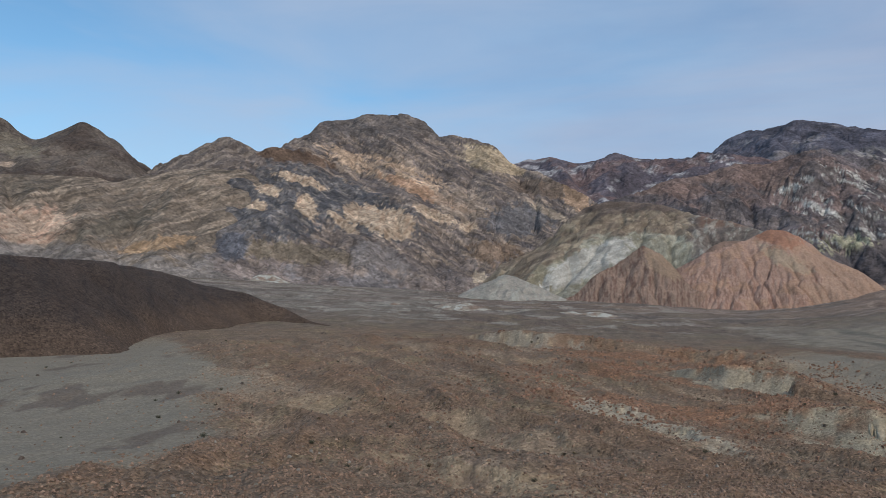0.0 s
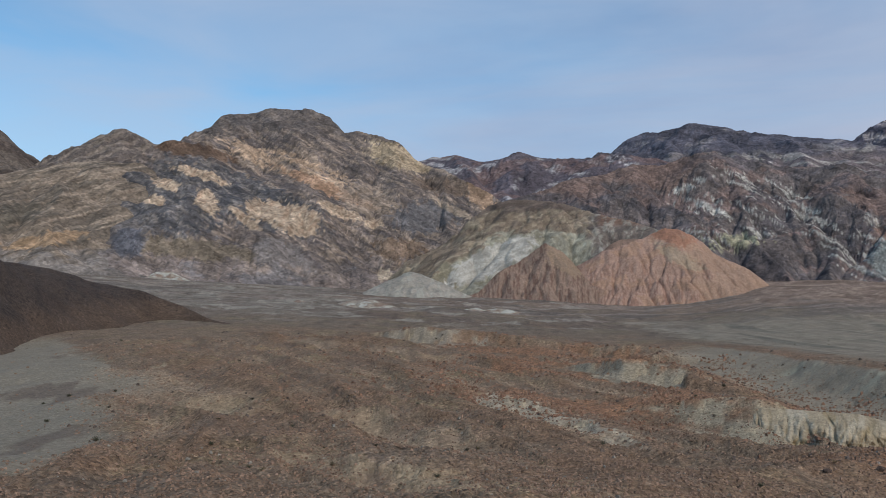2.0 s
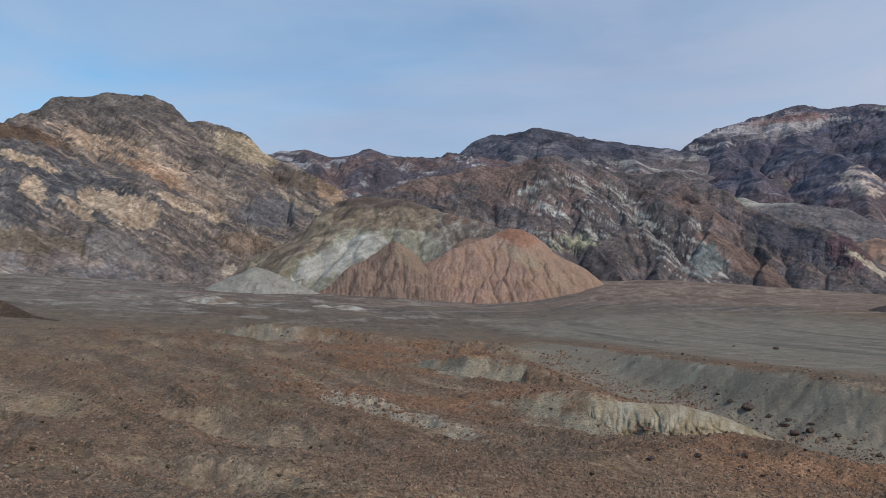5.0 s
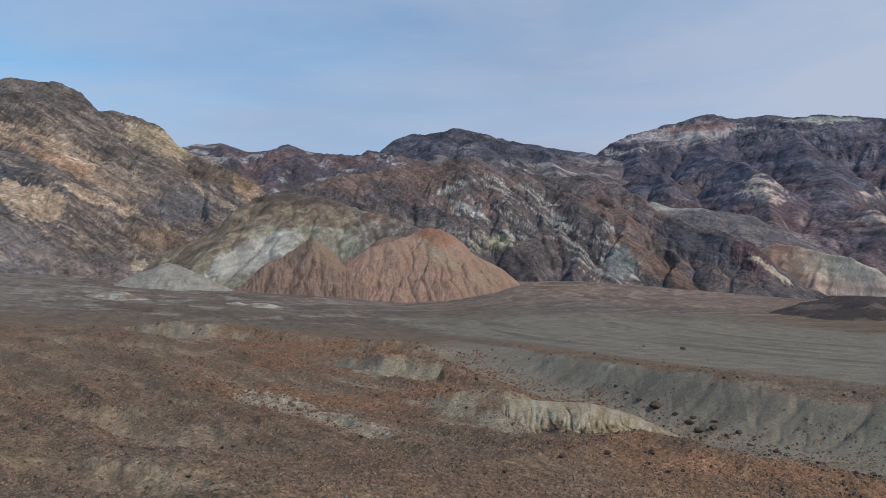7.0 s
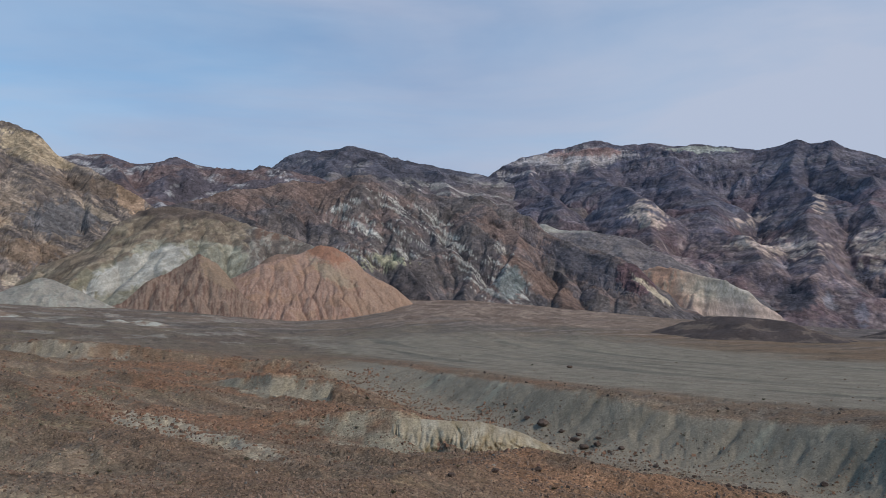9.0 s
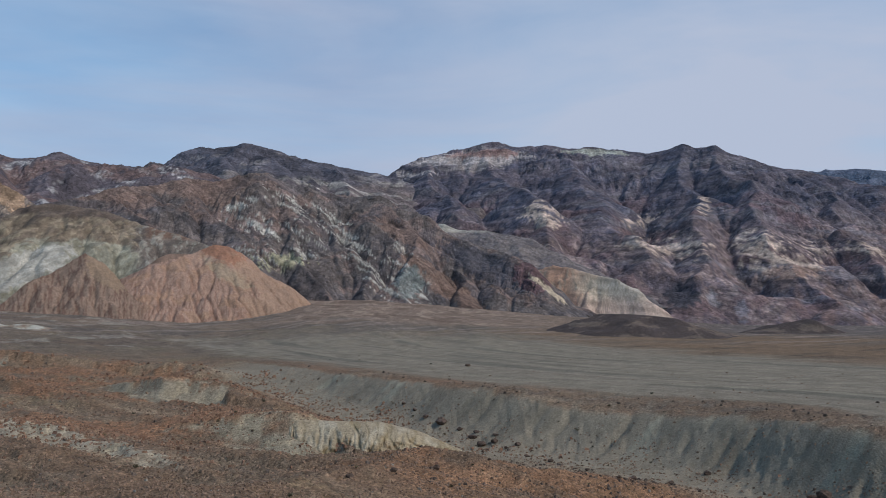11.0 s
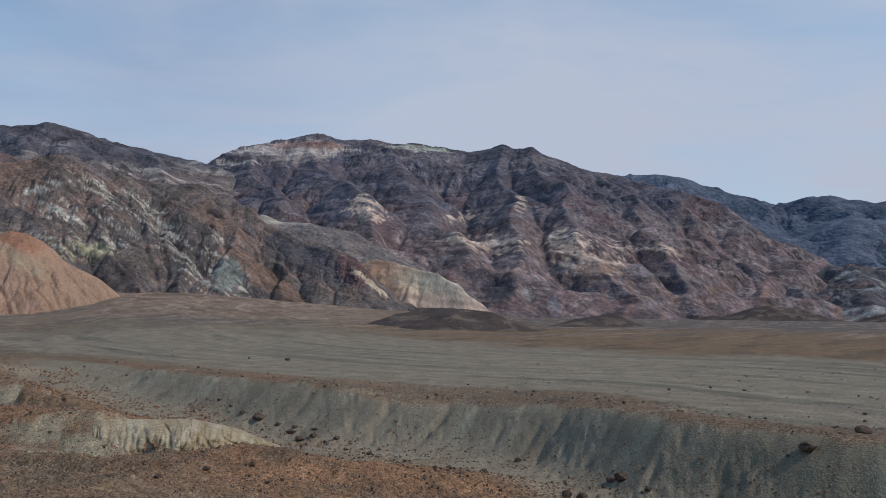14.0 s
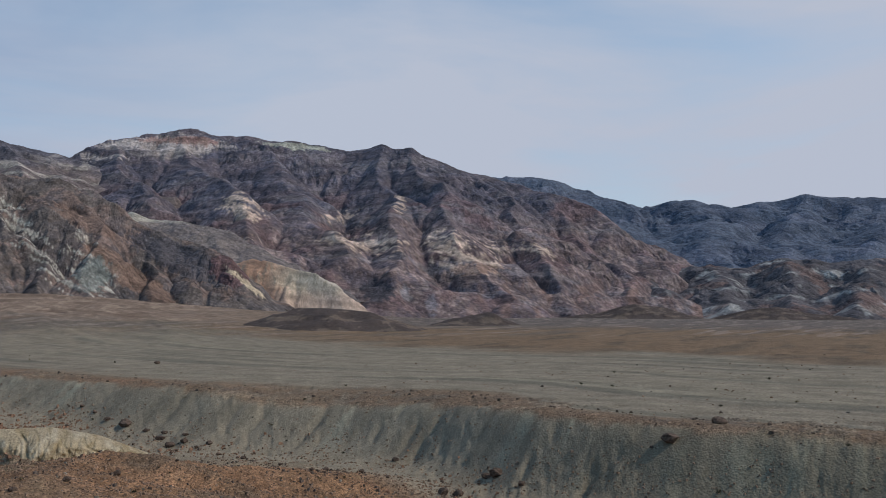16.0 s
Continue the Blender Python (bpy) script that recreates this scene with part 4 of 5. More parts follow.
def streaked_mountain(f):
    c = flat(f, rgb(94, 83, 78))
    c = mixc(c, rgb(112, 92, 84), smooth(0.0, 0.15, blot(f, 60, 55)) * 0.8)
    c = mixc(c, rgb(80, 73, 73), smooth(0.1, 0.25, blot(f, 36, 56)) * 0.7)
    c = mixc(c, rgb(112, 88, 76), smooth(8.0, 8.4, f["e"] + 0.6 * blot(f, 50, 57)) * smooth(25, 22, f["b"]) * 0.6)
    # pale veins that run down the spurs
    vein = smooth(0.06, 0.2, grainy(f, -52, 60, 5, 58))
    for b, e, w, h, t in ((28.6, 7.4, 3.8, 0.6, -38), (31.2, 5.4, 3.4, 0.7, -55), (25.8, 6.6, 3.0, 0.7, -15), (24.9, 4.6, 3.6, 0.7, 3),
                          (35.0, 3.8, 2.3, 0.8, -55), (33.6, 3.0, 2.2, 1.0, -50), (23.6, 8.6, 1.4, 0.3, 20), (29.6, 8.2, 2.0, 0.3, -30)):
        c = mixc(c, rgb(150, 142, 131), spot(f, b, 800, e, w, h, t, 0.8, 59) * vein * 0.9)
    c = mixc(c, rgb(152, 142, 112), spot(f, 25.6, 760, 4.4, 2.2, 0.7, 0, 0.5, 60) * smooth(-0.1, 0.1, grainy(f, 85, 18, 4, 60)) * 0.8)
    c = mixc(c, rgb(76, 68, 66), piece(f, "scree", "dark smooth scree cone", spot(f, 27.6, 740, 3.0, 2.0, 1.2, -10, 0.3, 61)) * 0.9)
    c = mixc(c, rgb(108, 85, 73), piece(f, "rust_slope", "rust-orange slope", spot(f, 37.2, 770, 3.1, 3.4, 0.75, -38, 0.4, 62)) * 0.85)
    c = mixc(c, rgb(108, 86, 76), spot(f, 34.4, 820, 6.6, 2.0, 0.7, -30, 0.5, 63) * 0.8)
    c = mixc(c, rgb(96, 102, 98), spot(f, 35.0, 740, 3.2, 1.0, 1.2, -20, 0.4, 68) * 0.7)
    c = mixc(c, rgb(70, 66, 70), spot(f, 40.2, 800, 4.4, 3.8, 1.1, -28, 0.4, 64) * 0.8)
    c = mixc(c, rgb(88, 64, 64), spot(f, 43.6, 790, 3.6, 1.4, 1.2, -35, 0.4, 65) * 0.8)
    return mixc(c, CREAM, spot(f, 44.5, 785, 2.7, 1.6, 0.2, -40, 0.7, 66) * 0.85)


def cream_rib(f):
    c = flat(f, rgb(164, 146, 126))
    c = mixc(c, rgb(174, 132, 106), piece(f, "orange_clay", "orange clay end of the rib", smooth(47.8, 45.6, f["b"] + 0.6 * blot(f, 24, 67))))
    c = mixc(c, rgb(162, 150, 136), smooth(47.6, 49.6, f["b"] + 0.8 * blot(f, 20, 68)) * 0.8)
    c = mixc(c, rgb(142, 130, 112), smooth(0.1, 0.5, streak(f, 3, 69)) * 0.6)
    return mixc(c, rgb(170, 138, 122), smooth(2.5, 1.4, f["e"]) * 0.6)


def pale_bench(f):
    c = flat(f, rgb(98, 88, 86))
    c = mixc(c, rgb(118, 106, 100), smooth(0.05, 0.25, grainy(f, -20, 50, 7, 71)) * 0.8)
    return mixc(c, rgb(150, 141, 127), smooth(6.55, 6.8, f["e"] + 0.15 * blot(f, 40, 70)) * smooth(43, 41, f["b"]) * 0.9)


def big_range(f):
    c = flat(f, rgb(82, 75, 80))
    c = mixc(c, rgb(70, 69, 78), smooth(0.0, 0.2, blot(f, 110, 71)) * 0.8)
    c = mixc(c, rgb(100, 92, 92), smooth(0.14, 0.3, grainy(f, 14, 150, 7, 70)) * 0.45)
    low = smooth(8.2, 5.2, f["e"] + 0.9 * blot(f, 120, 72))
    c = mixc(c, rgb(102, 85, 80), low * 0.8)
    c = mixc(c, rgb(142, 124, 114), smooth(0.1, 0.22, grainy(f, -32, 70, 9, 69)) * low * 0.45)
    c = mixc(c, rgb(78, 70, 74), smooth(0.12, 0.25, grainy(f, 30, 60, 10, 68)) * low * 0.7)
    c = mixc(c, rgb(98, 76, 74), smooth(0.1, 0.5, blot(f, 160, 73)) * smooth(9.5, 8.0, f["e"]) * 0.6)
    st = bands(f, 24, 0.12, 0.9, 74)
    c = mixc(c, rgb(108, 102, 102), smooth(0.25, 0.65, st) * 0.5)
    # snow-pale ash beds near the crest
    top = bands(f, 30, -0.05, 0.6, 75)
    c = mixc(c, rgb(162, 150, 140), smooth(-0.1, 0.2, top) * piece(f, "ash_bed", "pale ash beds below the crest", spot(f, 38.2, 1800, 11.2, 4.6, 1.0, 10, 0.6, 76)) * 0.7)
    c = mixc(c, rgb(124, 94, 84), spot(f, 40.2, 1800, 12.0, 2.6, 0.35, 4, 0.5, 77) * 0.7)
    c = mixc(c, rgb(148, 146, 130), spot(f, 47.6, 1800, 12.1, 2.2, 0.3, -4, 0.6, 78) * 0.8)
    pale = rgb(172, 150, 131)
    for b, e, w, h, t in ((52.4, 5.4, 2.6, 0.9, -8), (58.2, 5.3, 1.6, 1.2, -30), (60.0, 3.8, 2.0, 0.8, -8), (61.8, 5.2, 1.2, 0.5, -25),
                          (44.4, 8.0, 1.6, 1.1, -30), (55.0, 9.4, 0.5, 1.2, 0), (64.6, 5.0, 1.4, 0.4, -20), (42.8, 5.6, 1.8, 0.5, -5), (51.0, 8.6, 1.4, 0.5, 20)):
        c = mixc(c, pale, piece(f, "rock_face", "pale pinkish rock face", spot(f, b, 1250, e, w, h, t, 0.75, 79)) * smooth(-0.12, 0.08, grainy(f, -30, 40, 14, 80)) * 0.85)
    c = mixc(c, rgb(146, 116, 98), spot(f, 60.2, 1150, 3.6, 1.7, 0.45, 0, 0.6, 81) * 0.7)
    c = mixc(c, rgb(132, 136, 140), spot(f, 55.4, 1010, 1.9, 0.35, 0.6, 10, 0.6, 82) * 0.35)
    c = mixc(c, rgb(120, 124, 130), spot(f, 57.2, 1000, 1.2, 0.4, 0.6, 0, 0.6, 83) * 0.35)
    c = mixc(c, rgb(58, 56, 60), piece(f, "cliff", "dark fluted cliff", spot(f, 53.4, 1000, 2.2, 1.2, 0.8, -15, 0.35, 84)) * 0.9)
    c = mixc(c, rgb(112, 88, 78), smooth(0.1, 0.4, streak(f, 14, 85)) * smooth(3.4, 2.0, f["e"]) * smooth(57, 61, f["b"]) * 0.6)
    return c * np.array((1.06, 1.03, 1.06))


def hazy_range(f):
    # the haze of the distance is painted into these blue-grey base colours
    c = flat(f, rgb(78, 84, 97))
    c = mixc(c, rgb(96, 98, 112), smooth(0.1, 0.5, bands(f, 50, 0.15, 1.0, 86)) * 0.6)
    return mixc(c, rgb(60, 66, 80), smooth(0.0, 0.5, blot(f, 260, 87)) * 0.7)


def pale_badlands(f):
    c = flat(f, rgb(80, 74, 76))
    c = mixc(c, rgb(136, 132, 128), smooth(0.1, 0.4, blot(f, 60, 88)) * smooth(-0.1, 0.3, bands(f, 16, 0.1, 1.0, 89)) * 0.9)
    return mixc(c, rgb(110, 84, 76), smooth(0.2, 0.5, blot(f, 90, 90)) * 0.6)


def low_chalk(f):
    c = flat(f, rgb(140, 126, 110))
    c = mixc(c, rgb(122, 98, 82), smooth(-0.1, 0.3, blot(f, 6, 95)) * 0.8)
    return mixc(c, rgb(166, 160, 146), smooth(0.1, 0.3, blot(f, 7, 96)) * 0.8)


def dark_knoll(f):
    c = flat(f, rgb(74, 62, 57))
    return mixc(c, rgb(104, 88, 76), smooth(0.15, 0.35, blot(f, 14, 91)) * 0.8)


def dark_hill(f):
    c = flat(f, rgb(72, 60, 52))
    c = mixc(c, rgb(76, 62, 53), smooth(0.0, 0.6, blot(f, 18, 92)) * 0.8)
    c = mixc(c, rgb(62, 53, 48), smooth(0.1, 0.5, streak(f, 3, 93)) * 0.6)
    return mixc(c, rgb(90, 72, 58), smooth(8, 2, f["lift"] + 2 * blot(f, 9, 94)) * 0.8)


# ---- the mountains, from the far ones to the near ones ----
landform("far_mountain", "distant mountain range with blue-grey haze painted into its rock, pale beds", "mountain",
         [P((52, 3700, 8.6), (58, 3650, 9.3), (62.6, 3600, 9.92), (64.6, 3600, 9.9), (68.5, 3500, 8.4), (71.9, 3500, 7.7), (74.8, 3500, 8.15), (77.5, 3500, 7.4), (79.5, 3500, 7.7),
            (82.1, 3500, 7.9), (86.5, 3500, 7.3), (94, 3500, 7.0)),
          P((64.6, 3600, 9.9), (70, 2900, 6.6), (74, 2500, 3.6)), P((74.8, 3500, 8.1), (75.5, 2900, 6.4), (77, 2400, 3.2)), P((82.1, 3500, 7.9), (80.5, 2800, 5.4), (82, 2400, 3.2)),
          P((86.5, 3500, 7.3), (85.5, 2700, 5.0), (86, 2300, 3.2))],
         14, MAT_FAR, hazy_range, foot=0.42, rough=(150, 40), rounds=8, strength=0.03, seed=3, crag=16, margin=100, least=12)
landform("far_mountain", "distant purple-brown ridge with pale rock faces", "mountain",
         [P((1, 1500, 10.0), (4, 1500, 10.3), (5.8, 1500, 10.65), (8.1, 1500, 10.85), (9.9, 1500, 10.35), (12, 1480, 11.05), (13.5, 1480, 10.6), (15.7, 1450, 10.35),
            (16.9, 1450, 10.65), (19.7, 1450, 10.75), (24, 1440, 9.6)),
          P((12, 1480, 11.05), (11, 1300, 8.5), (11, 1150, 6.5)), P((8.1, 1500, 10.8), (8.5, 1300, 8.6)), P((17, 1450, 10.6), (18, 1280, 8.6), (18.5, 1150, 7))],
         4.0, MAT_FAR, far_ridge, foot=0.62, rough=(60, 22), rounds=7, strength=0.02, seed=5, crag=5, bury=30)
landform("far_mountain", "dark banded mountain with a broad summit", "mountain",
         [P((17, 1720, 9.2), (19.7, 1700, 10.3), (21.5, 1700, 11.95), (24.6, 1700, 12.25), (28.6, 1680, 11.45), (29.4, 1680, 11.3), (32.9, 1650, 10.7), (36, 1600, 9.6)),
          P((24.6, 1700, 12.2), (26, 1450, 9.6), (28, 1250, 8)), P((28.6, 1680, 11.4), (31, 1400, 9.2), (33, 1200, 7.5)), P((21.5, 1700, 11.9), (21, 1450, 9.8))],
         4.5, MAT_FAR, banded_peak, foot=0.55, rough=(90, 26), rounds=7, strength=0.02, seed=7, crag=5, bury=30, beds=(20, 0.1, 4.0))
landform("mountain_range", "dark purple-grey mountain range with white and pink rock patches", "mountain",
         [P((30, 1780, 10.0), (32.9, 1750, 10.7), (35.9, 1800, 11.85), (38, 1820, 12.3), (40.1, 1850, 12.9), (43, 1850, 12.5), (45.9, 1850, 12.7), (50.3, 1850, 11.65), (53.3, 1800, 12.2),
            (54.7, 1780, 11.95), (56.1, 1760, 12.1), (58.9, 1740, 11.1), (60.7, 1720, 10.4), (64.6, 1680, 8.9), (68.4, 1640, 7.6), (70.5, 1600, 6.0), (72.1, 1560, 4.4), (74, 1500, 2.4)),
          P((35.9, 1800, 11.8), (37.5, 1500, 9.4), (38.5, 1280, 7.6)), P((40.1, 1850, 12.8), (42.2, 1550, 9.9), (44.4, 1320, 8.4), (45, 1150, 6.0), (46, 1020, 3.6)),
          P((45.9, 1850, 12.6), (47.8, 1500, 9.2), (49.4, 1250, 6.8), (50.4, 1080, 4.4), (51, 980, 2.2)),
          P((53.3, 1800, 12.1), (54.4, 1480, 9.3), (54, 1220, 6.4), (53.6, 1080, 4.2), (54, 980, 2.2)),
          P((56.1, 1760, 12.0), (58.4, 1450, 8.8), (59.2, 1220, 6.0), (60.4, 1080, 3.4), (61, 1000, 1.6)),
          P((60.7, 1720, 10.3), (64, 1420, 6.6), (65.6, 1220, 4.0), (66.4, 1080, 1.8)), P((64.6, 1680, 8.8), (69, 1400, 4.2), (71, 1220, 1.8)),
          P((52, 1000, 2.6), (58, 1040, 2.2), (64, 1080, 1.9), (70, 1150, 1.7), (75, 1250, 1.4))],
         4.2, MAT_FAR, big_range, foot=0.62, rough=(100, 19), rounds=8, strength=0.02, seed=9, crag=3.5, carve=2.0, beds=(26, -0.1, 4.5))
landform("hills", "low dark badland hills with chalky pale patches", "hill",
         [P((66, 1480, 2.4), (68.3, 1480, 3.0), (72, 1500, 3.3), (75.8, 1500, 3.6), (78.5, 1480, 3.4), (81, 1480, 4.0), (83.5, 1460, 3.5), (86.3, 1450, 3.7), (93, 1450, 3.3)),
          P((72, 1500, 3.2), (73, 1330, 2.1), (73, 1230, 0.9)), P((75.8, 1500, 3.5), (77, 1330, 2.3), (77, 1200, 0.9)), P((81, 1480, 4.0), (80.5, 1330, 2.6), (81, 1200, 0.9)),
          P((86.3, 1450, 3.7), (85, 1300, 2.3), (85, 1180, 0.9))],
         4.0, MAT_FAR, pale_badlands, foot=0.45, rough=(44, 14), rounds=6, strength=0.02, seed=11, crag=4)
landform("hillside_bench", "pale bench of ash-coloured rock", "hill",
         [P((35.5, 1120, 6.3), (37.2, 1110, 7.3), (38.5, 1110, 6.9), (41, 1090, 6.7), (43, 1070, 6.2), (45, 1040, 5.0))],
         2.6, MAT_ROCK, pale_bench, foot=0.5, rough=(24, 4), rounds=6, strength=0.015, seed=13, bury=15)
landform("mountain", "dark mountain streaked with pale veins and rust", "mountain",
         [P((8, 800, 6.6), (11, 800, 7.6), (15.3, 830, 8.7), (19.1, 850, 9.9), (22.5, 870, 10.0), (25.5, 880, 10.4), (28.5, 880, 9.5), (30.5, 885, 9.1), (32.9, 880, 9.1), (36.8, 850, 6.8), (41.1, 820, 5.2),
            (43.7, 800, 4.4), (45.4, 785, 2.6), (46.6, 775, 1.4)),
          P((25.5, 880, 10.3), (26.8, 800, 6.9), (27.4, 745, 4.4), (29, 700, 2.2)), P((28.5, 880, 9.4), (31, 800, 6.0), (33, 740, 3.4), (33.6, 705, 2.0)),
          P((32.9, 880, 9.0), (35, 800, 5.8), (35.2, 745, 3.7), (36, 705, 1.8)), P((36.8, 850, 6.7), (38.6, 780, 3.4), (40, 720, 1.4)),
          P((19.1, 850, 9.8), (21.5, 790, 7.4), (24, 740, 5.0), (25.5, 700, 2.6)), P((15.3, 830, 8.6), (17, 770, 7.2))],
         1.5, MAT_ROCK, streaked_mountain, foot=0.8, rough=(44, 13), rounds=8, strength=0.03, seed=15, crag=1.6, talus=1.2, carve=2.4, beds=(12, 0.9, 1.5))
landform("rock_rib", "cream and orange clay rib below dark mountains", "hill",
         [P((43.4, 925, 4.0), (44.6, 910, 4.4), (45.6, 900, 4.25), (48.1, 885, 3.75), (49.6, 875, 3.4), (50.5, 868, 2.9), (51.0, 862, 1.8)),
          P((48.1, 885, 3.6), (47.2, 850, 1.9), (47.4, 830, 1.2))],
         1.5, MAT_MOUND, cream_rib, foot=1.0, rough=(22, 6), rounds=8, strength=0.03, seed=17, crag=0.8, carve=2.0, beds=(5, 0.25, 0.6))
landform("mountain", "dark brown twin peaks with rocky tips", "mountain",
         [P((-36, 1000, 10.6), (-30.5, 960, 11.0), (-28.5, 950, 12.15), (-27.6, 950, 11.5), (-26.5, 945, 11.0), (-25.2, 935, 11.7), (-24.4, 930, 12.2), (-23.6, 930, 11.9), (-22, 940, 10.4), (-20, 960, 8.9), (-16, 1000, 6.5)),
          P((-28.5, 950, 12.1), (-28, 860, 9.8), (-29, 800, 8)), P((-24.2, 930, 12.1), (-22.6, 850, 9.6), (-22, 800, 8.2))],
         2.4, MAT_ROCK, dark_peaks, foot=0.6, steep=1.5, cap=7, rough=(34, 6), rounds=6, strength=0.015, seed=19, crag=2, bury=25)
landform("mountain_peak", "rocky brown cone behind the main mountain", "mountain",
         [P((-18.4, 920, 9.6), (-16.4, 890, 11.1), (-15.6, 885, 11.6), (-14.9, 880, 12.0), (-13.6, 880, 11.6), (-12.3, 900, 10.6))],
         2.0, MAT_ROCK, rocky_cone, foot=0.62, rough=(14, 6), rounds=5, strength=0.02, seed=21, crag=3, bury=60)
landform("hill", "tan and olive layered hill with grey scree foot", "hill",
         [P((-36, 790, 8.2), (-28.6, 765, 8.5), (-24.4, 755, 8.8), (-22, 755, 8.6), (-20, 760, 9.2), (-18, 765, 9.7), (-16.4, 770, 9.9), (-14, 780, 9.8)),
          P((-28.6, 765, 8.5), (-28, 690, 6.8), (-27.5, 625, 4.2)), P((-22, 755, 8.5), (-23.5, 690, 6.6), (-24, 620, 4.0)), P((-18, 765, 9.6), (-18.8, 690, 7.2), (-19.4, 625, 4.4))],
         1.5, MAT_ROCK_WEST, tan_hill, foot=0.66, rough=(30, 5), rounds=8, strength=0.025, seed=23, crag=1.2, carve=2.0, beds=(8, -0.5, 1.1))
landform("mountain", "main brown and slate mountain with tan rock patches", "mountain",
         [P((-17, 780, 9.6), (-14, 785, 10.6), (-12.9, 790, 11.1), (-11.2, 790, 11.8), (-9.5, 800, 11.5), (-8.6, 860, 12.0)),
          P((-10.2, 900, 12.1), (-8.5, 905, 12.5), (-8.25, 905, 13.2), (-7.2, 905, 13.6), (-5.2, 910, 13.85), (-3.4, 910, 14.0), (-1.7, 910, 13.4), (-0.8, 900, 12.9), (-0.3, 895, 12.4), (0.6, 890, 12.45), (2.4, 875, 12.25),
            (3.6, 865, 11.7), (4.4, 860, 11.0), (7, 830, 9.9), (9.5, 800, 8.6), (11.6, 780, 7.3)),
          P((-9.5, 800, 11.4), (-7.4, 750, 8.4), (-5.4, 700, 5.4), (-3.6, 655, 2.6)), P((-3.4, 905, 13.6), (-2, 830, 10.2), (-0.4, 760, 7.2), (1, 700, 4.2), (1.6, 670, 2.6)),
          P((2.4, 870, 12.1), (3.2, 810, 9.6), (4.4, 760, 7.4), (4.4, 700, 4.4), (4.2, 660, 2.6)), P((7, 830, 9.8), (7.4, 770, 7.4), (6.8, 720, 5.2), (6.4, 670, 3.0)),
          P((-14, 785, 10.5), (-13.2, 720, 7.4), (-12.8, 665, 4.4), (-12.5, 635, 2.9)), P((-6.5, 650, 2.9), (-3.5, 648, 2.6), (-1.5, 650, 2.2))],
         1.35, MAT_ROCK, main_mountain, foot=0.72, steep=1.7, cap=9, rough=(42, 10), rounds=8, strength=0.03, seed=25, crag=1.5, talus=1.25, carve=1.6, beds=(10, 0.6, 1.0))
landform("ridge", "olive and mint-green clay ridge with a brown crest", "hill",
         [P((6.6, 640, 4.2), (7.9, 650, 5.3), (8.9, 655, 6.4), (10, 660, 7.35), (11.4, 663, 7.65), (12.7, 665, 7.7), (14.8, 665, 7.55), (15.9, 665, 7.3), (17.1, 660, 6.8), (19.6, 650, 6.1), (21.4, 640, 5.5), (22.4, 630, 4.8)),
          P((10, 660, 7.2), (8, 610, 4.6), (6.4, 575, 2.4), (5.8, 560, 1.9)), P((13.5, 665, 7.5), (12, 620, 5.6), (10.5, 590, 3.8), (9, 560, 2.0)), P((16, 665, 7.3), (16.5, 620, 5.2), (17, 590, 3.4))],
         1.1, MAT_MOUND, green_ridge, foot=0.74, rough=(20, 5), rounds=8, strength=0.03, seed=27, crag=1.1, carve=1.7, beds=(5, -0.3, 0.6))
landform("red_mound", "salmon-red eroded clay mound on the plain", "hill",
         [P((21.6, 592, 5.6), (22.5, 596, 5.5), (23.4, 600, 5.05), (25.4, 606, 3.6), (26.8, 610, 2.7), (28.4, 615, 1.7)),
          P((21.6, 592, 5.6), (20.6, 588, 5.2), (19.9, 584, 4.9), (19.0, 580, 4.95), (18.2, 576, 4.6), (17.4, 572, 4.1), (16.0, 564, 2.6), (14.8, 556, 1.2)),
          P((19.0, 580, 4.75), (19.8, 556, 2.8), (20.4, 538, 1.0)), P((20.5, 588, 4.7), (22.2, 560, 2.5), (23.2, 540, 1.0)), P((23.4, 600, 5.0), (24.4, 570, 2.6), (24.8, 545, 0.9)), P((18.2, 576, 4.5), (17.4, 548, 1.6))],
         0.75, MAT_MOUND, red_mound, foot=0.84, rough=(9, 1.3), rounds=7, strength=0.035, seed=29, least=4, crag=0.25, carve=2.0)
landform("brown_mound", "brown-red eroded clay mound beside a larger red one", "hill",
         [P((13.9, 562, 4.75), (12.3, 556, 3.9), (10.7, 548, 2.85), (8.6, 536, 1.35)), P((13.9, 562, 4.7), (15.0, 562, 3.8), (15.7, 562, 2.9), (16.6, 562, 1.6)), P((13.9, 562, 4.6), (13.4, 540, 2.6), (13.3, 524, 1.0)), P((15.0, 562, 3.7), (14.8, 535, 1.3))],
         0.7, MAT_MOUND, brown_mound, foot=0.88, rough=(9, 1.2), rounds=7, strength=0.035, seed=31, least=4, crag=0.25, carve=2.0)
landform("white_mound", "small chalk-white clay mound", "hill",
         [P((3.0, 546, 1.7), (4.2, 546, 2.85), (5.0, 544, 2.7), (6.2, 540, 2.2), (7.6, 535, 1.3))],
         0.7, MAT_MOUND, white_mound, foot=0.5, rough=(6, 1.0), rounds=10, strength=0.03, seed=33, crag=0.15)
landform("low_hill", "low dark gravel hill on the plain", "hill",
         [P((45.2, 450, -0.2), (46.6, 450, 0.6), (48.1, 450, 1.0), (50, 450, 1.0), (52.7, 445, 0.75), (54, 440, 0.3), (55.6, 435, -0.4))],
         1.0, MAT_MOUND, dark_knoll, foot=0.3, rough=(16, 1.6), rounds=8, strength=0.01, seed=35, crag=0.15, group="dark knolls on the plain")
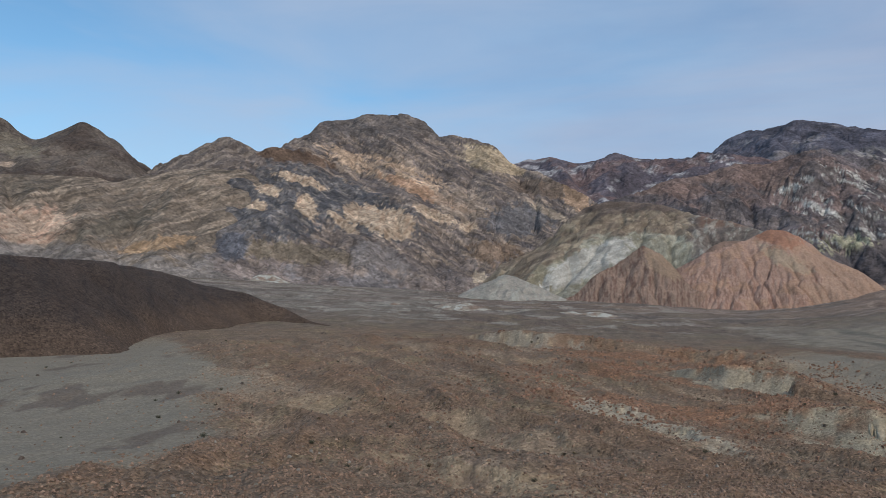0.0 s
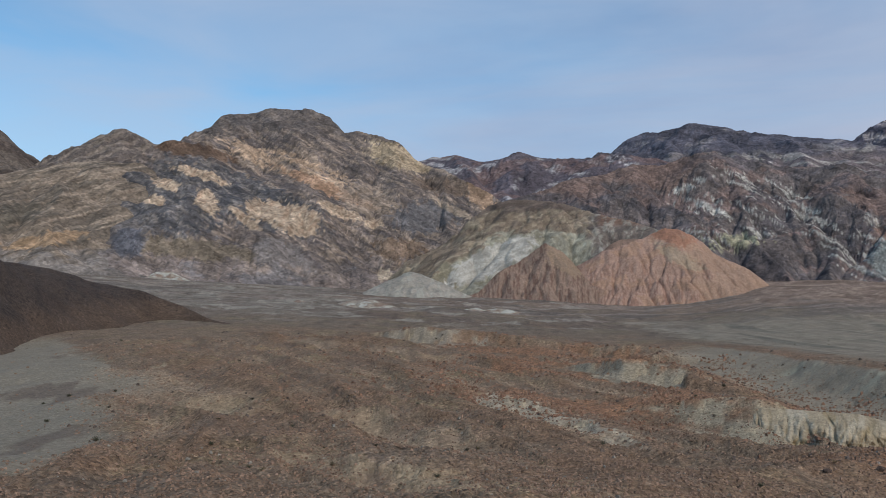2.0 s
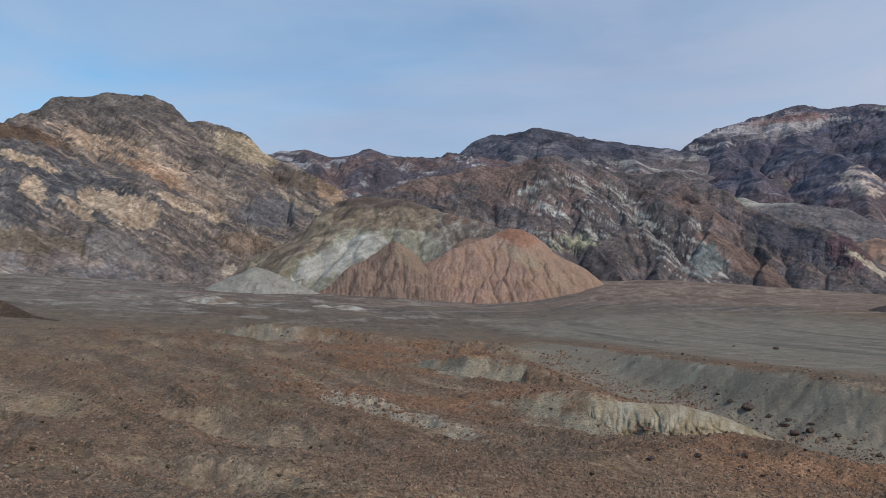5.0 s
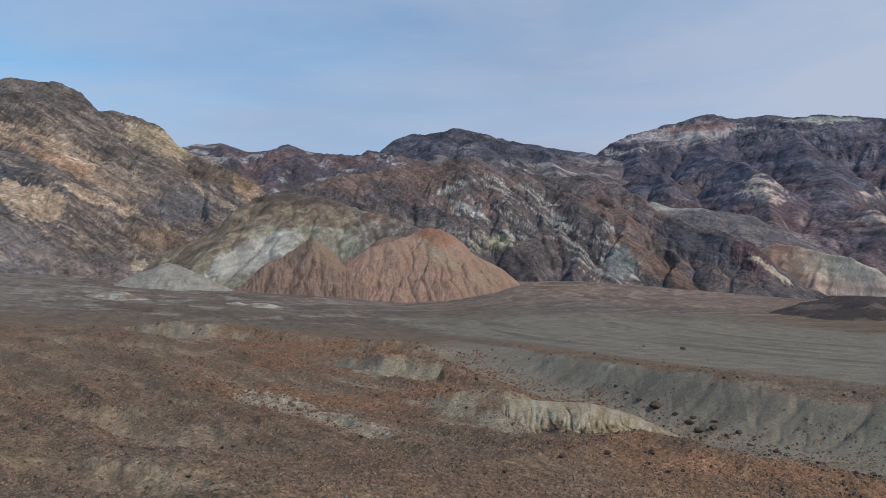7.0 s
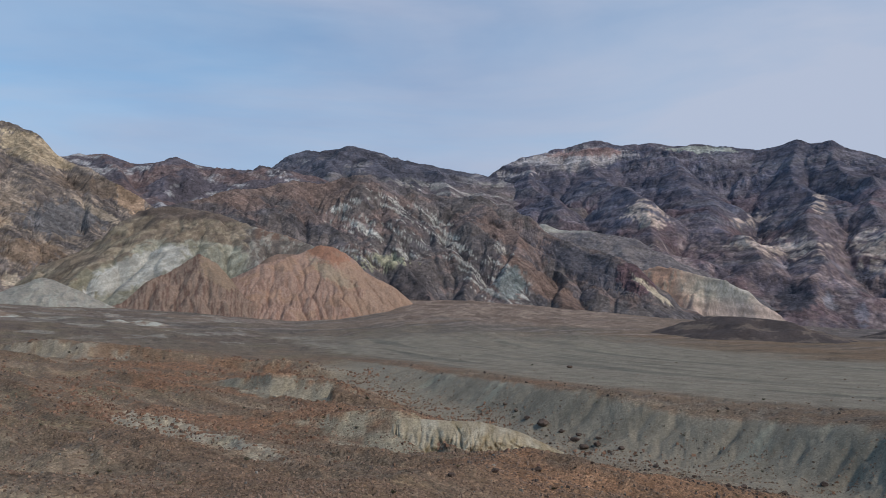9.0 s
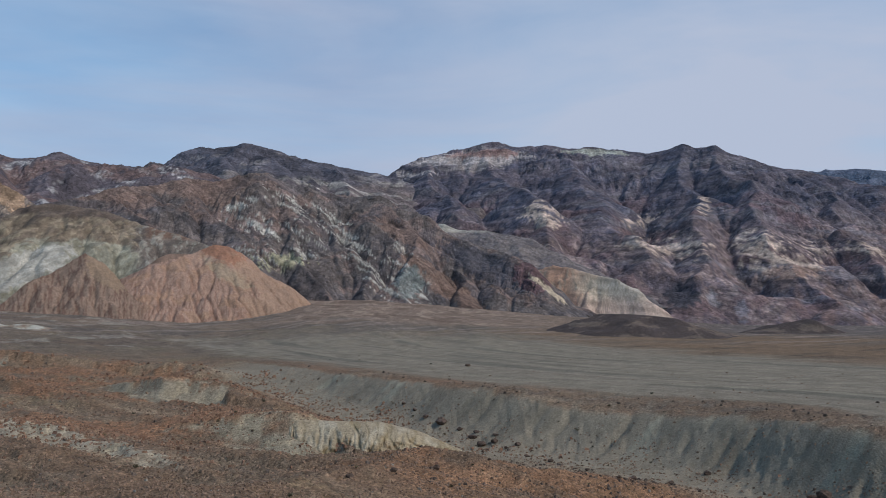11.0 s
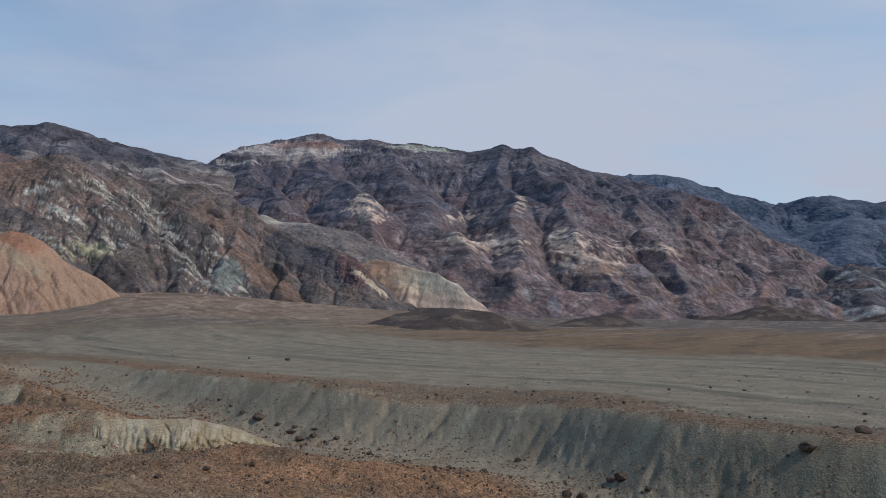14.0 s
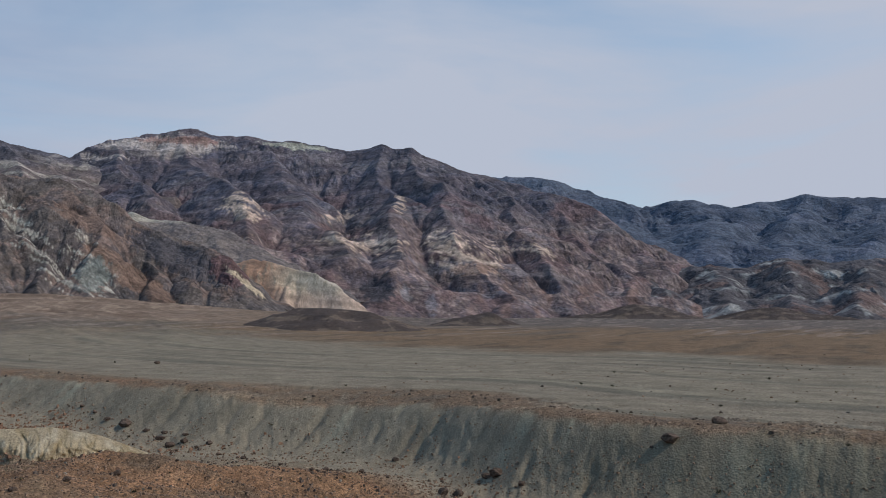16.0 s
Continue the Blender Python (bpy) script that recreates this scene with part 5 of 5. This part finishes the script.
landform("low_hill", "small dark gravel hill on the plain", "hill",
         [P((58.3, 540, -0.4), (59.4, 540, 0.2), (60.3, 540, 0.65), (61.0, 540, 0.4), (62.4, 540, -0.4))],
         1.2, MAT_MOUND, dark_knoll, foot=0.3, rough=(16, 1.6), rounds=8, strength=0.01, seed=36, crag=0.15, group="dark knolls on the plain")
landform("low_hill", "long dark gravel hill at the mountain foot", "hill",
         [P((66.5, 1000, 0.3), (68.3, 1000, 0.6), (70.9, 1000, 1.1), (73, 1000, 0.8), (75.3, 990, 0.2))],
         1.8, MAT_MOUND, dark_knoll, foot=0.3, rough=(22, 2.4), rounds=8, strength=0.012, seed=37, crag=0.15, group="dark knolls on the plain")
landform("low_hill", "dark gravel hill with a chalky side", "hill",
         [P((76.7, 1000, 0.25), (78.5, 1000, 0.65), (80.2, 1000, 0.8), (84.1, 990, 0.1))],
         1.8, MAT_MOUND, dark_knoll, foot=0.3, rough=(22, 2.4), rounds=8, strength=0.012, seed=38, crag=0.15, group="dark knolls on the plain")
landform("dark_hill", "dark chocolate-brown stony hill above a grey wash", "hill", [DARK_HILL],
         0.8, MAT_HILL, dark_hill, foot=0.68, rough=(24, 1.2), rounds=6, strength=0.008, seed=39, crag=0.15)
landform("white_mound", "low cream and white clay mound on the plain", "hill",
         [P((-1.9, 405, 0.35), (-0.6, 405, 0.65), (0.2, 405, 0.85), (1.4, 405, 0.95), (2.0, 404, 0.85), (2.9, 403, 0.55), (3.9, 402, 0.3))],
         0.6, MAT_MOUND, low_chalk, foot=0.45, rough=(6, 1.2), rounds=8, strength=0.03, seed=41, crag=0.15, margin=10, group="pale mounds on the plain")
landform("white_mound", "row of low white clay knobs on the plain", "hill",
         [P((7.5, 405, 0.05), (8.2, 405, 0.25), (8.8, 405, 0.32), (9.4, 405, 0.15), (10.3, 405, 0.28), (11.0, 405, 0.2), (11.8, 405, 0.02))],
         0.6, MAT_MOUND, low_chalk, foot=0.45, rough=(5, 1.0), rounds=8, strength=0.03, seed=43, crag=0.15, margin=10, group="pale mounds on the plain")
landform("white_mound", "tiny pinkish clay mound on the plain", "hill",
         [P((-4.3, 410, 0.7), (-3.7, 410, 0.9), (-3.2, 410, 0.88), (-2.6, 410, 0.7))],
         0.6, MAT_MOUND, low_chalk, foot=0.45, rough=(5, 0.8), rounds=8, strength=0.03, seed=45, crag=0.15, margin=10, group="pale mounds on the plain")
landform("white_rock", "small bright chalk outcrop at the mountain foot", "hill",
         [P((-13.4, 590, 2.35), (-12.6, 592, 2.7), (-11.8, 594, 2.8), (-11.2, 594, 2.5))],
         0.6, MAT_MOUND, low_chalk, foot=0.5, rough=(5, 1.0), rounds=8, strength=0.03, seed=47, crag=0.15, margin=10)


# ---- small things ----
def resting_place(b, lift, lo=25.0, hi=420.0):
    """Where the line from the overlook at that bearing and lift meets the ground."""
    d = np.linspace(lo, hi, 1600)
    x, y = d * math.sin(radians(b)), d * math.cos(radians(b))
    z = ground_height(x, y)
    under = np.nonzero(EYE + d * math.tan(radians(lift)) < z)[0]
    k = under[0] if len(under) else len(d) - 1
    return float(x[k]), float(y[k]), float(z[k])


def part(name, bm, material, parent=None, label="", smooth_faces=True):
    me = bpy.data.meshes.new(name)
    for face in bm.faces:
        face.smooth = smooth_faces
    bm.to_mesh(me)
    bm.free()
    me.materials.append(material)
    ob = new(name, me)
    if parent:
        ob.parent = parent
    if label:
        ob["label"] = label
    return ob


def stone_shape(rng, size, detail=1, squash=0.7):
    """An angular stone: a ball knocked flat on several sides."""
    bm = bmesh.new()
    bmesh.ops.create_icosphere(bm, subdivisions=detail, radius=1.0)
    cuts = [(Vector((rng.uniform(-1, 1), rng.uniform(-1, 1), rng.uniform(-0.6, 1))).normalized(), rng.uniform(0.55, 0.85)) for _ in range(9)]
    for v in bm.verts:
        for nrm, reach in cuts:
            over = v.co.dot(nrm) - reach
            if over > 0:
                v.co -= nrm * over
        v.co += Vector((rng.uniform(-1, 1), rng.uniform(-1, 1), rng.uniform(-1, 1))) * 0.05
        v.co = Vector((v.co.x * size * 1.15, v.co.y * size, v.co.z * size * squash))
    return bm


MAT_BOULDER = rock_material("dark_boulder", 0.5, 0.12, speck=0.4, crag=0.1, plain_colour=rgb(84, 68, 58))
MAT_PALE_STONE = rock_material("pale_stone", 0.3, 0.05, speck=0.3, plain_colour=rgb(122, 112, 99))
MAT_DARK_STONE = rock_material("brown_stone", 0.3, 0.05, speck=0.35, plain_colour=rgb(90, 76, 66))
MAT_CLOD = rock_material("brown_clod", 0.3, 0.05, speck=0.3, plain_colour=rgb(122, 97, 79))
MAT_RED_CLOD = rock_material("red_clod", 0.3, 0.05, speck=0.3, plain_colour=rgb(120, 89, 70))
MAT_TWIG = rock_material("dry_twig", 0.1, 0.01, plain_colour=rgb(84, 72, 58))
MAT_LEAF = rock_material("desert_leaf", 0.1, 0.01, plain_colour=rgb(66, 64, 48))
MAT_STRAW = rock_material("dry_leaf", 0.1, 0.01, plain_colour=rgb(104, 92, 66))
MAT_CLAY = rock_material("yellow_clay", 0.9, 0.35, speck=0.2, crag=0.25)


# the fluted clay face of the knoll beside the gully
def clay_outcrop():
    # from the west end of the face to its east end, foot to brow
    n_s, n_v = 220, 60
    s = np.linspace(0, 1, n_s)
    face = np.array(P((26.2, 111.6, -8.0), (27.4, 109.4, -8.5), (30.7, 108.4, -8.6), (33, 108.6, -8.6), (35.7, 110.0, -8.6), (38.6, 112.6, -8.55)))
    brow = np.array(P((26.2, 115.0, -6.4), (27.4, 114.0, -6.1), (30.7, 113.2, -6.25), (33, 113.2, -6.3), (35.7, 114.0, -6.95), (38.6, 114.2, -8.2)))
    k = np.linspace(0, 1, len(face))
    foot = np.stack([np.interp(s, k, face[:, i]) for i in range(3)], -1)
    top = np.stack([np.interp(s, k, brow[:, i]) for i in range(3)], -1)
    v = np.linspace(-0.12, 1.12, n_v)
    S, V = np.meshgrid(s, v)
    W = np.clip(V, 0, 1)
    run = S * 26.0
    # a steep wall with a rounded brow and a small apron at its foot
    lean = 0.30 * W + 0.70 * W ** 4
    B = foot[None] + (top - foot)[None] * lean[..., None]
    B[..., 2] = foot[None, :, 2] + (top - foot)[None, :, 2] * W
    flute = np.abs(perlin(run / 2.6 + 0.35 * perlin(run / 5, V * 2, 7), V * 0.5, 201))
    flute2 = np.abs(perlin(run / 0.9 + 0.2 * perlin(run / 3, V * 3, 8), V * 0.8, 202))
    carve = 0.6 * smooth(0.16, 0.0, flute) * (0.4 + 0.6 * smooth(-0.2, 0.4, perlin(run / 4, V, 9))) + 0.28 * smooth(0.2, 0.0, flute2)
    bulge = 1.0 * fbm(run / 4.5, V * 0.7, 4, 203, 0.55)
    depth = (bulge - carve) * smooth(0, 0.12, W) * smooth(1.02, 0.75, W) + 0.5 * smooth(0.2, 0.0, W)
    fade = smooth(0, 0.22, S) * smooth(1, 0.9, S)
    out = np.stack([np.sin(np.radians(bearing_of(foot[:, 0], foot[:, 1]))), np.cos(np.radians(bearing_of(foot[:, 0], foot[:, 1])))], -1)
    B[..., 0] -= out[None, :, 0] * (0.9 * smooth(1.0, 0.55, W) + depth) * fade
    B[..., 1] -= out[None, :, 1] * (0.9 * smooth(1.0, 0.55, W) + depth) * fade
    over, below = np.clip(V - 1, 0, 1), np.clip(-V, 0, 1)
    B[..., 0] += out[None, :, 0] * over * 22
    B[..., 1] += out[None, :, 1] * over * 22
    B[..., 2] -= over * 9 + below * 8
    n = fbm(run / 2, V * 1.2, 4, 204)
    c = np.broadcast_to(rgb(156, 137, 110), S.shape + (3,)).copy()
    c = mixc(c, rgb(168, 152, 128), smooth(0.0, 0.3, n) * 0.8)
    # the clay colour is darker inside the carved flutes
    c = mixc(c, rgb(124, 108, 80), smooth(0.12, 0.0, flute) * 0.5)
    c = mixc(c, rgb(140, 118, 84), smooth(0.2, 0.6, fbm(run / 3, V * 1.4, 3, 205)) * 0.7)
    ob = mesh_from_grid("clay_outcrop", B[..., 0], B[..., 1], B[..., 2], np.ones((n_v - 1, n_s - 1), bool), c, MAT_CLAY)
    return tagged(ob, "pale yellow fluted clay cliff beside a dry gully", "rock outcrop")


clay_outcrop()


# boulders
def boulders():
    rng = random.Random(5)
    kinds = []
    for k in range(5):
        ob = part("boulder", stone_shape(rng, 1.0, 3, 0.75), MAT_BOULDER, smooth_faces=False)
        tagged(ob, "dark brown angular boulder on gravel", "boulder", "boulders along the gully")
        kinds.append(ob)
    spots = [(37.2, -6.5, 1.0), (36.1, -6.1, 0.6), (39.3, -7.4, 0.7), (39.9, -7.9, 0.65), (40.8, -7.7, 0.55), (33.8, -6.3, 0.35), (61.6, -10.4, 0.75), (60.9, -10.4, 0.55), (76.1, -6.7, 0.75),
             (73.1, -7.9, 0.8), (58.9, -11.6, 0.6), (57.9, -11.5, 0.6), (40.9, -7.3, 0.5), (39.6, -7.1, 0.5), (54.7, -9.3, 0.45), (38.4, -6.9, 0.45), (41.6, -8.1, 0.35), (43.0, -8.6, 0.35), (44.6, -8.9, 0.4),
             (47.0, -9.4, 0.3), (50.0, -9.8, 0.4), (52.4, -10.0, 0.35), (35.4, -5.6, 0.4), (34.6, -5.2, 0.4), (42.4, -7.9, 0.45), (36.8, -9.4, 0.35), (34.0, -9.6, 0.3), (31.0, -9.9, 0.3), (39.0, -2.6, 0.7), (63.2, -10.9, 0.4)]
    for k in range(16):
        b = rng.uniform(37, 62)
        spots.append((b, -7.7 - 0.14 * (b - 38) + rng.gauss(0, 0.3), rng.uniform(0.12, 0.26)))
    for i, (b, lift, size) in enumerate(spots):
        x, y, z = resting_place(b, lift)
        m = pose(x, y, z + 0.28 * size, rng.uniform(-12, 12), rng.uniform(-12, 12), rng.uniform(0, 360)) @ Matrix.Diagonal((size, size, size * rng.uniform(0.8, 1.1), 1))
        if i < len(kinds):
            ob = kinds[i]
        else:
            ob = copy_thing(kinds[i % len(kinds)], m)
        ob.matrix_basis = m


boulders()


# loose stones, too many to count
def loose_stones(name, label, material, count, rng, lo, hi, least, most, test):
    shapes = []
    for k in range(6):
        # a low three-sided or four-sided stone, open below
        n = 3 + k % 2
        ring = [(math.cos(q * 2 * math.pi / n + rng.uniform(-0.4, 0.4)), math.sin(q * 2 * math.pi / n + rng.uniform(-0.4, 0.4))) for q in range(n)]
        low = [(x * 1.1, y * 0.95, -0.35) for x, y in ring]
        high = [(x * rng.uniform(0.35, 0.8), y * rng.uniform(0.35, 0.8), rng.uniform(0.35, 0.75)) for x, y in ring]
        tris = [t for q in range(n) for t in ((q, (q + 1) % n, n + (q + 1) % n), (q, n + (q + 1) % n, n + q))] + [(n, n + q, n + q + 1) for q in range(1, n - 1)]
        shapes.append((np.array(low + high), np.array(tris)))
    nr = np.random.RandomState(rng.randint(0, 9999))
    b = np.radians(nr.uniform(-32, 90, count * 4))
    d = lo * (hi / lo) ** nr.rand(count * 4)
    x, y = d * np.sin(b), d * np.cos(b)
    ok = test(x, y) > nr.rand(len(x))
    x, y, d = x[ok][:count], y[ok][:count], d[ok][:count]
    z = ground_height(x, y)
    size = least * (most / least) ** (nr.rand(len(x)) ** 1.8) * (0.6 + 0.4 * d / 70)
    turn = nr.rand(len(x)) * 6.283
    vs, fs, base = [], [], 0
    for i in range(len(x)):
        v, fcs = shapes[i % 6]
        c, s_ = math.cos(turn[i]) * size[i], math.sin(turn[i]) * size[i]
        vs.append(np.stack([v[:, 0] * c - v[:, 1] * s_ + x[i], v[:, 0] * s_ + v[:, 1] * c + y[i], v[:, 2] * size[i] + z[i] + 0.15 * size[i]], -1))
        fs.append(fcs + base)
        base += len(v)
    co, tri = np.concatenate(vs), np.concatenate(fs)
    me = bpy.data.meshes.new(name)
    me.from_pydata(co.tolist(), [], tri.tolist())
    me.materials.append(material)
    return tagged(new(name, me), label, "stones", kind="stuff")


def on_spur(x, y):
    side = bank_side(x, y)
    dens = (0.25 + 0.75 * smooth(-0.35, 0.35, fbm(x / 13, y / 13, 3, 211))) * (0.015 + 0.985 * smooth(2, -12, side))
    return dens * (1 - 0.95 * wash_mask(x, y)) + 0.004


def in_rubble(x, y):
    side = bank_side(x, y)
    return smooth(-36, -30, side) * smooth(-16, -21, side) * smooth(40, 60, y) + 0.2 * smooth(-1, 1, side) * smooth(12, 6, side) + 0.25 * on_spur(x, y)


loose_stones("stones", "scattered brown stones and clods on desert gravel", MAT_CLOD, 62000, random.Random(11), 38, 200, 0.06, 0.17, on_spur)
loose_stones("rubble", "dark rubble in the gully and along its rim", MAT_DARK_STONE, 4500, random.Random(12), 60, 230, 0.08, 0.26, in_rubble)
loose_stones("pale_stones", "scattered pale stones on desert gravel", MAT_PALE_STONE, 1600, random.Random(13), 30, 190, 0.05, 0.2, lambda x, y: 0.06 + 0.94 * on_spur(x, y))


def in_badland(x, y):
    """The broken red ground between the low ridges and the gully."""
    side = bank_side(x, y)
    broken = smooth(-0.1, 0.3, fbm(x / 12, y / 20, 4, 213))
    return broken * smooth(-4, -10, side) * smooth(-95, -70, side) * smooth(70, 95, y) * smooth(250, 200, y) + 0.1 * broken * smooth(-20, 0, x) * smooth(-4, -10, side)


loose_stones("red_rubble", "red-brown broken clods between low clay ridges", MAT_RED_CLOD, 13000, random.Random(14), 70, 245, 0.09, 0.30, in_badland)


# low desert shrubs
def shrub(rng, leafy):
    root = new("shrub")
    stems, leaves = bmesh.new(), bmesh.new()
    for k in range(26):
        a, tilt = rng.uniform(0, 6.283), rng.uniform(0.25, 1.25)
        length = rng.uniform(0.5, 1.0)
        way = Vector((math.cos(a) * math.sin(tilt), math.sin(a) * math.sin(tilt), math.cos(tilt)))
        across = way.orthogonal().normalized()
        up = way.cross(across)
        p0, p1 = Vector((0, 0, -0.05)), way * length * 0.55
        p2 = way * length + Vector((0, 0, rng.uniform(0, 0.15)))
        rings = []
        for p, r in ((p0, 0.022), (p1, 0.014), (p2, 0.004)):
            rings.append([stems.verts.new(p + (across * math.cos(q) + up * math.sin(q)) * r) for q in (0, 2.09, 4.19)])
        for ra, rb in zip(rings[:-1], rings[1:]):
            for q in range(3):
                stems.faces.new((ra[q], ra[(q + 1) % 3], rb[(q + 1) % 3], rb[q]))
        for j in range(leafy):
            c = p1.lerp(p2, rng.uniform(-0.2, 1.0)) + Vector((rng.uniform(-1, 1), rng.uniform(-1, 1), rng.uniform(-1, 1))) * 0.12
            u = Vector((rng.uniform(-1, 1), rng.uniform(-1, 1), rng.uniform(-0.4, 1))).normalized()
            w = u.orthogonal().normalized()
            sz = rng.uniform(0.05, 0.10)
            q4 = [leaves.verts.new(c + u * sz), leaves.verts.new(c + w * sz * 0.45), leaves.verts.new(c - u * sz), leaves.verts.new(c - w * sz * 0.45)]
            leaves.faces.new(q4)
    part("stems", stems, MAT_TWIG, root, "thin dry stems")
    part("foliage", leaves, MAT_LEAF if leafy > 10 else MAT_STRAW, root)
    return root


def shrubs():
    rng = random.Random(21)
    kinds = [shrub(rng, n) for n in (16, 14, 12, 7)]
    for k, ob in enumerate(kinds):
        tagged(ob, "dry straw-coloured low desert shrub" if k == 3 else "dark low desert shrub on gravel", "shrub", "desert shrubs")
    spots = [(-15.9, -8.0, 0.42), (-8.4, -7.0, 0.30), (-3.6, -7.6, 0.30), (-5.6, -10.4, 0.34), (-0.9, -10.2, 0.36), (2.0, -9.0, 0.3), (6.2, -11.0, 0.3), (13.2, -10.2, 0.34), (8.9, -9.3, 0.3), (-6.3, -5.8, 0.3),
             (25.2, -4.9, 0.4), (23.4, -5.6, 0.4), (24.5, -6.8, 0.35), (22.3, -6.2, 0.35), (17.0, -5.5, 0.35)]
    for k in range(80):
        lift = -1.6 - 9.8 * rng.random() ** 1.5
        spots.append((rng.uniform(-30, 88), lift, rng.uniform(0.16, 0.40)))
    for i, (b, lift, size) in enumerate(spots):
        x, y, z = resting_place(b, lift)
        size *= 0.8 + 0.5 * min(math.hypot(x, y) / 120, 1.6)
        m = pose(x, y, z, 0, 0, rng.uniform(0, 360)) @ Matrix.Diagonal((size, size, size * rng.uniform(0.6, 0.9), 1))
        ob = kinds[i] if i < len(kinds) else copy_thing(kinds[rng.randrange(len(kinds))], m)
        ob.matrix_basis = m


shrubs()
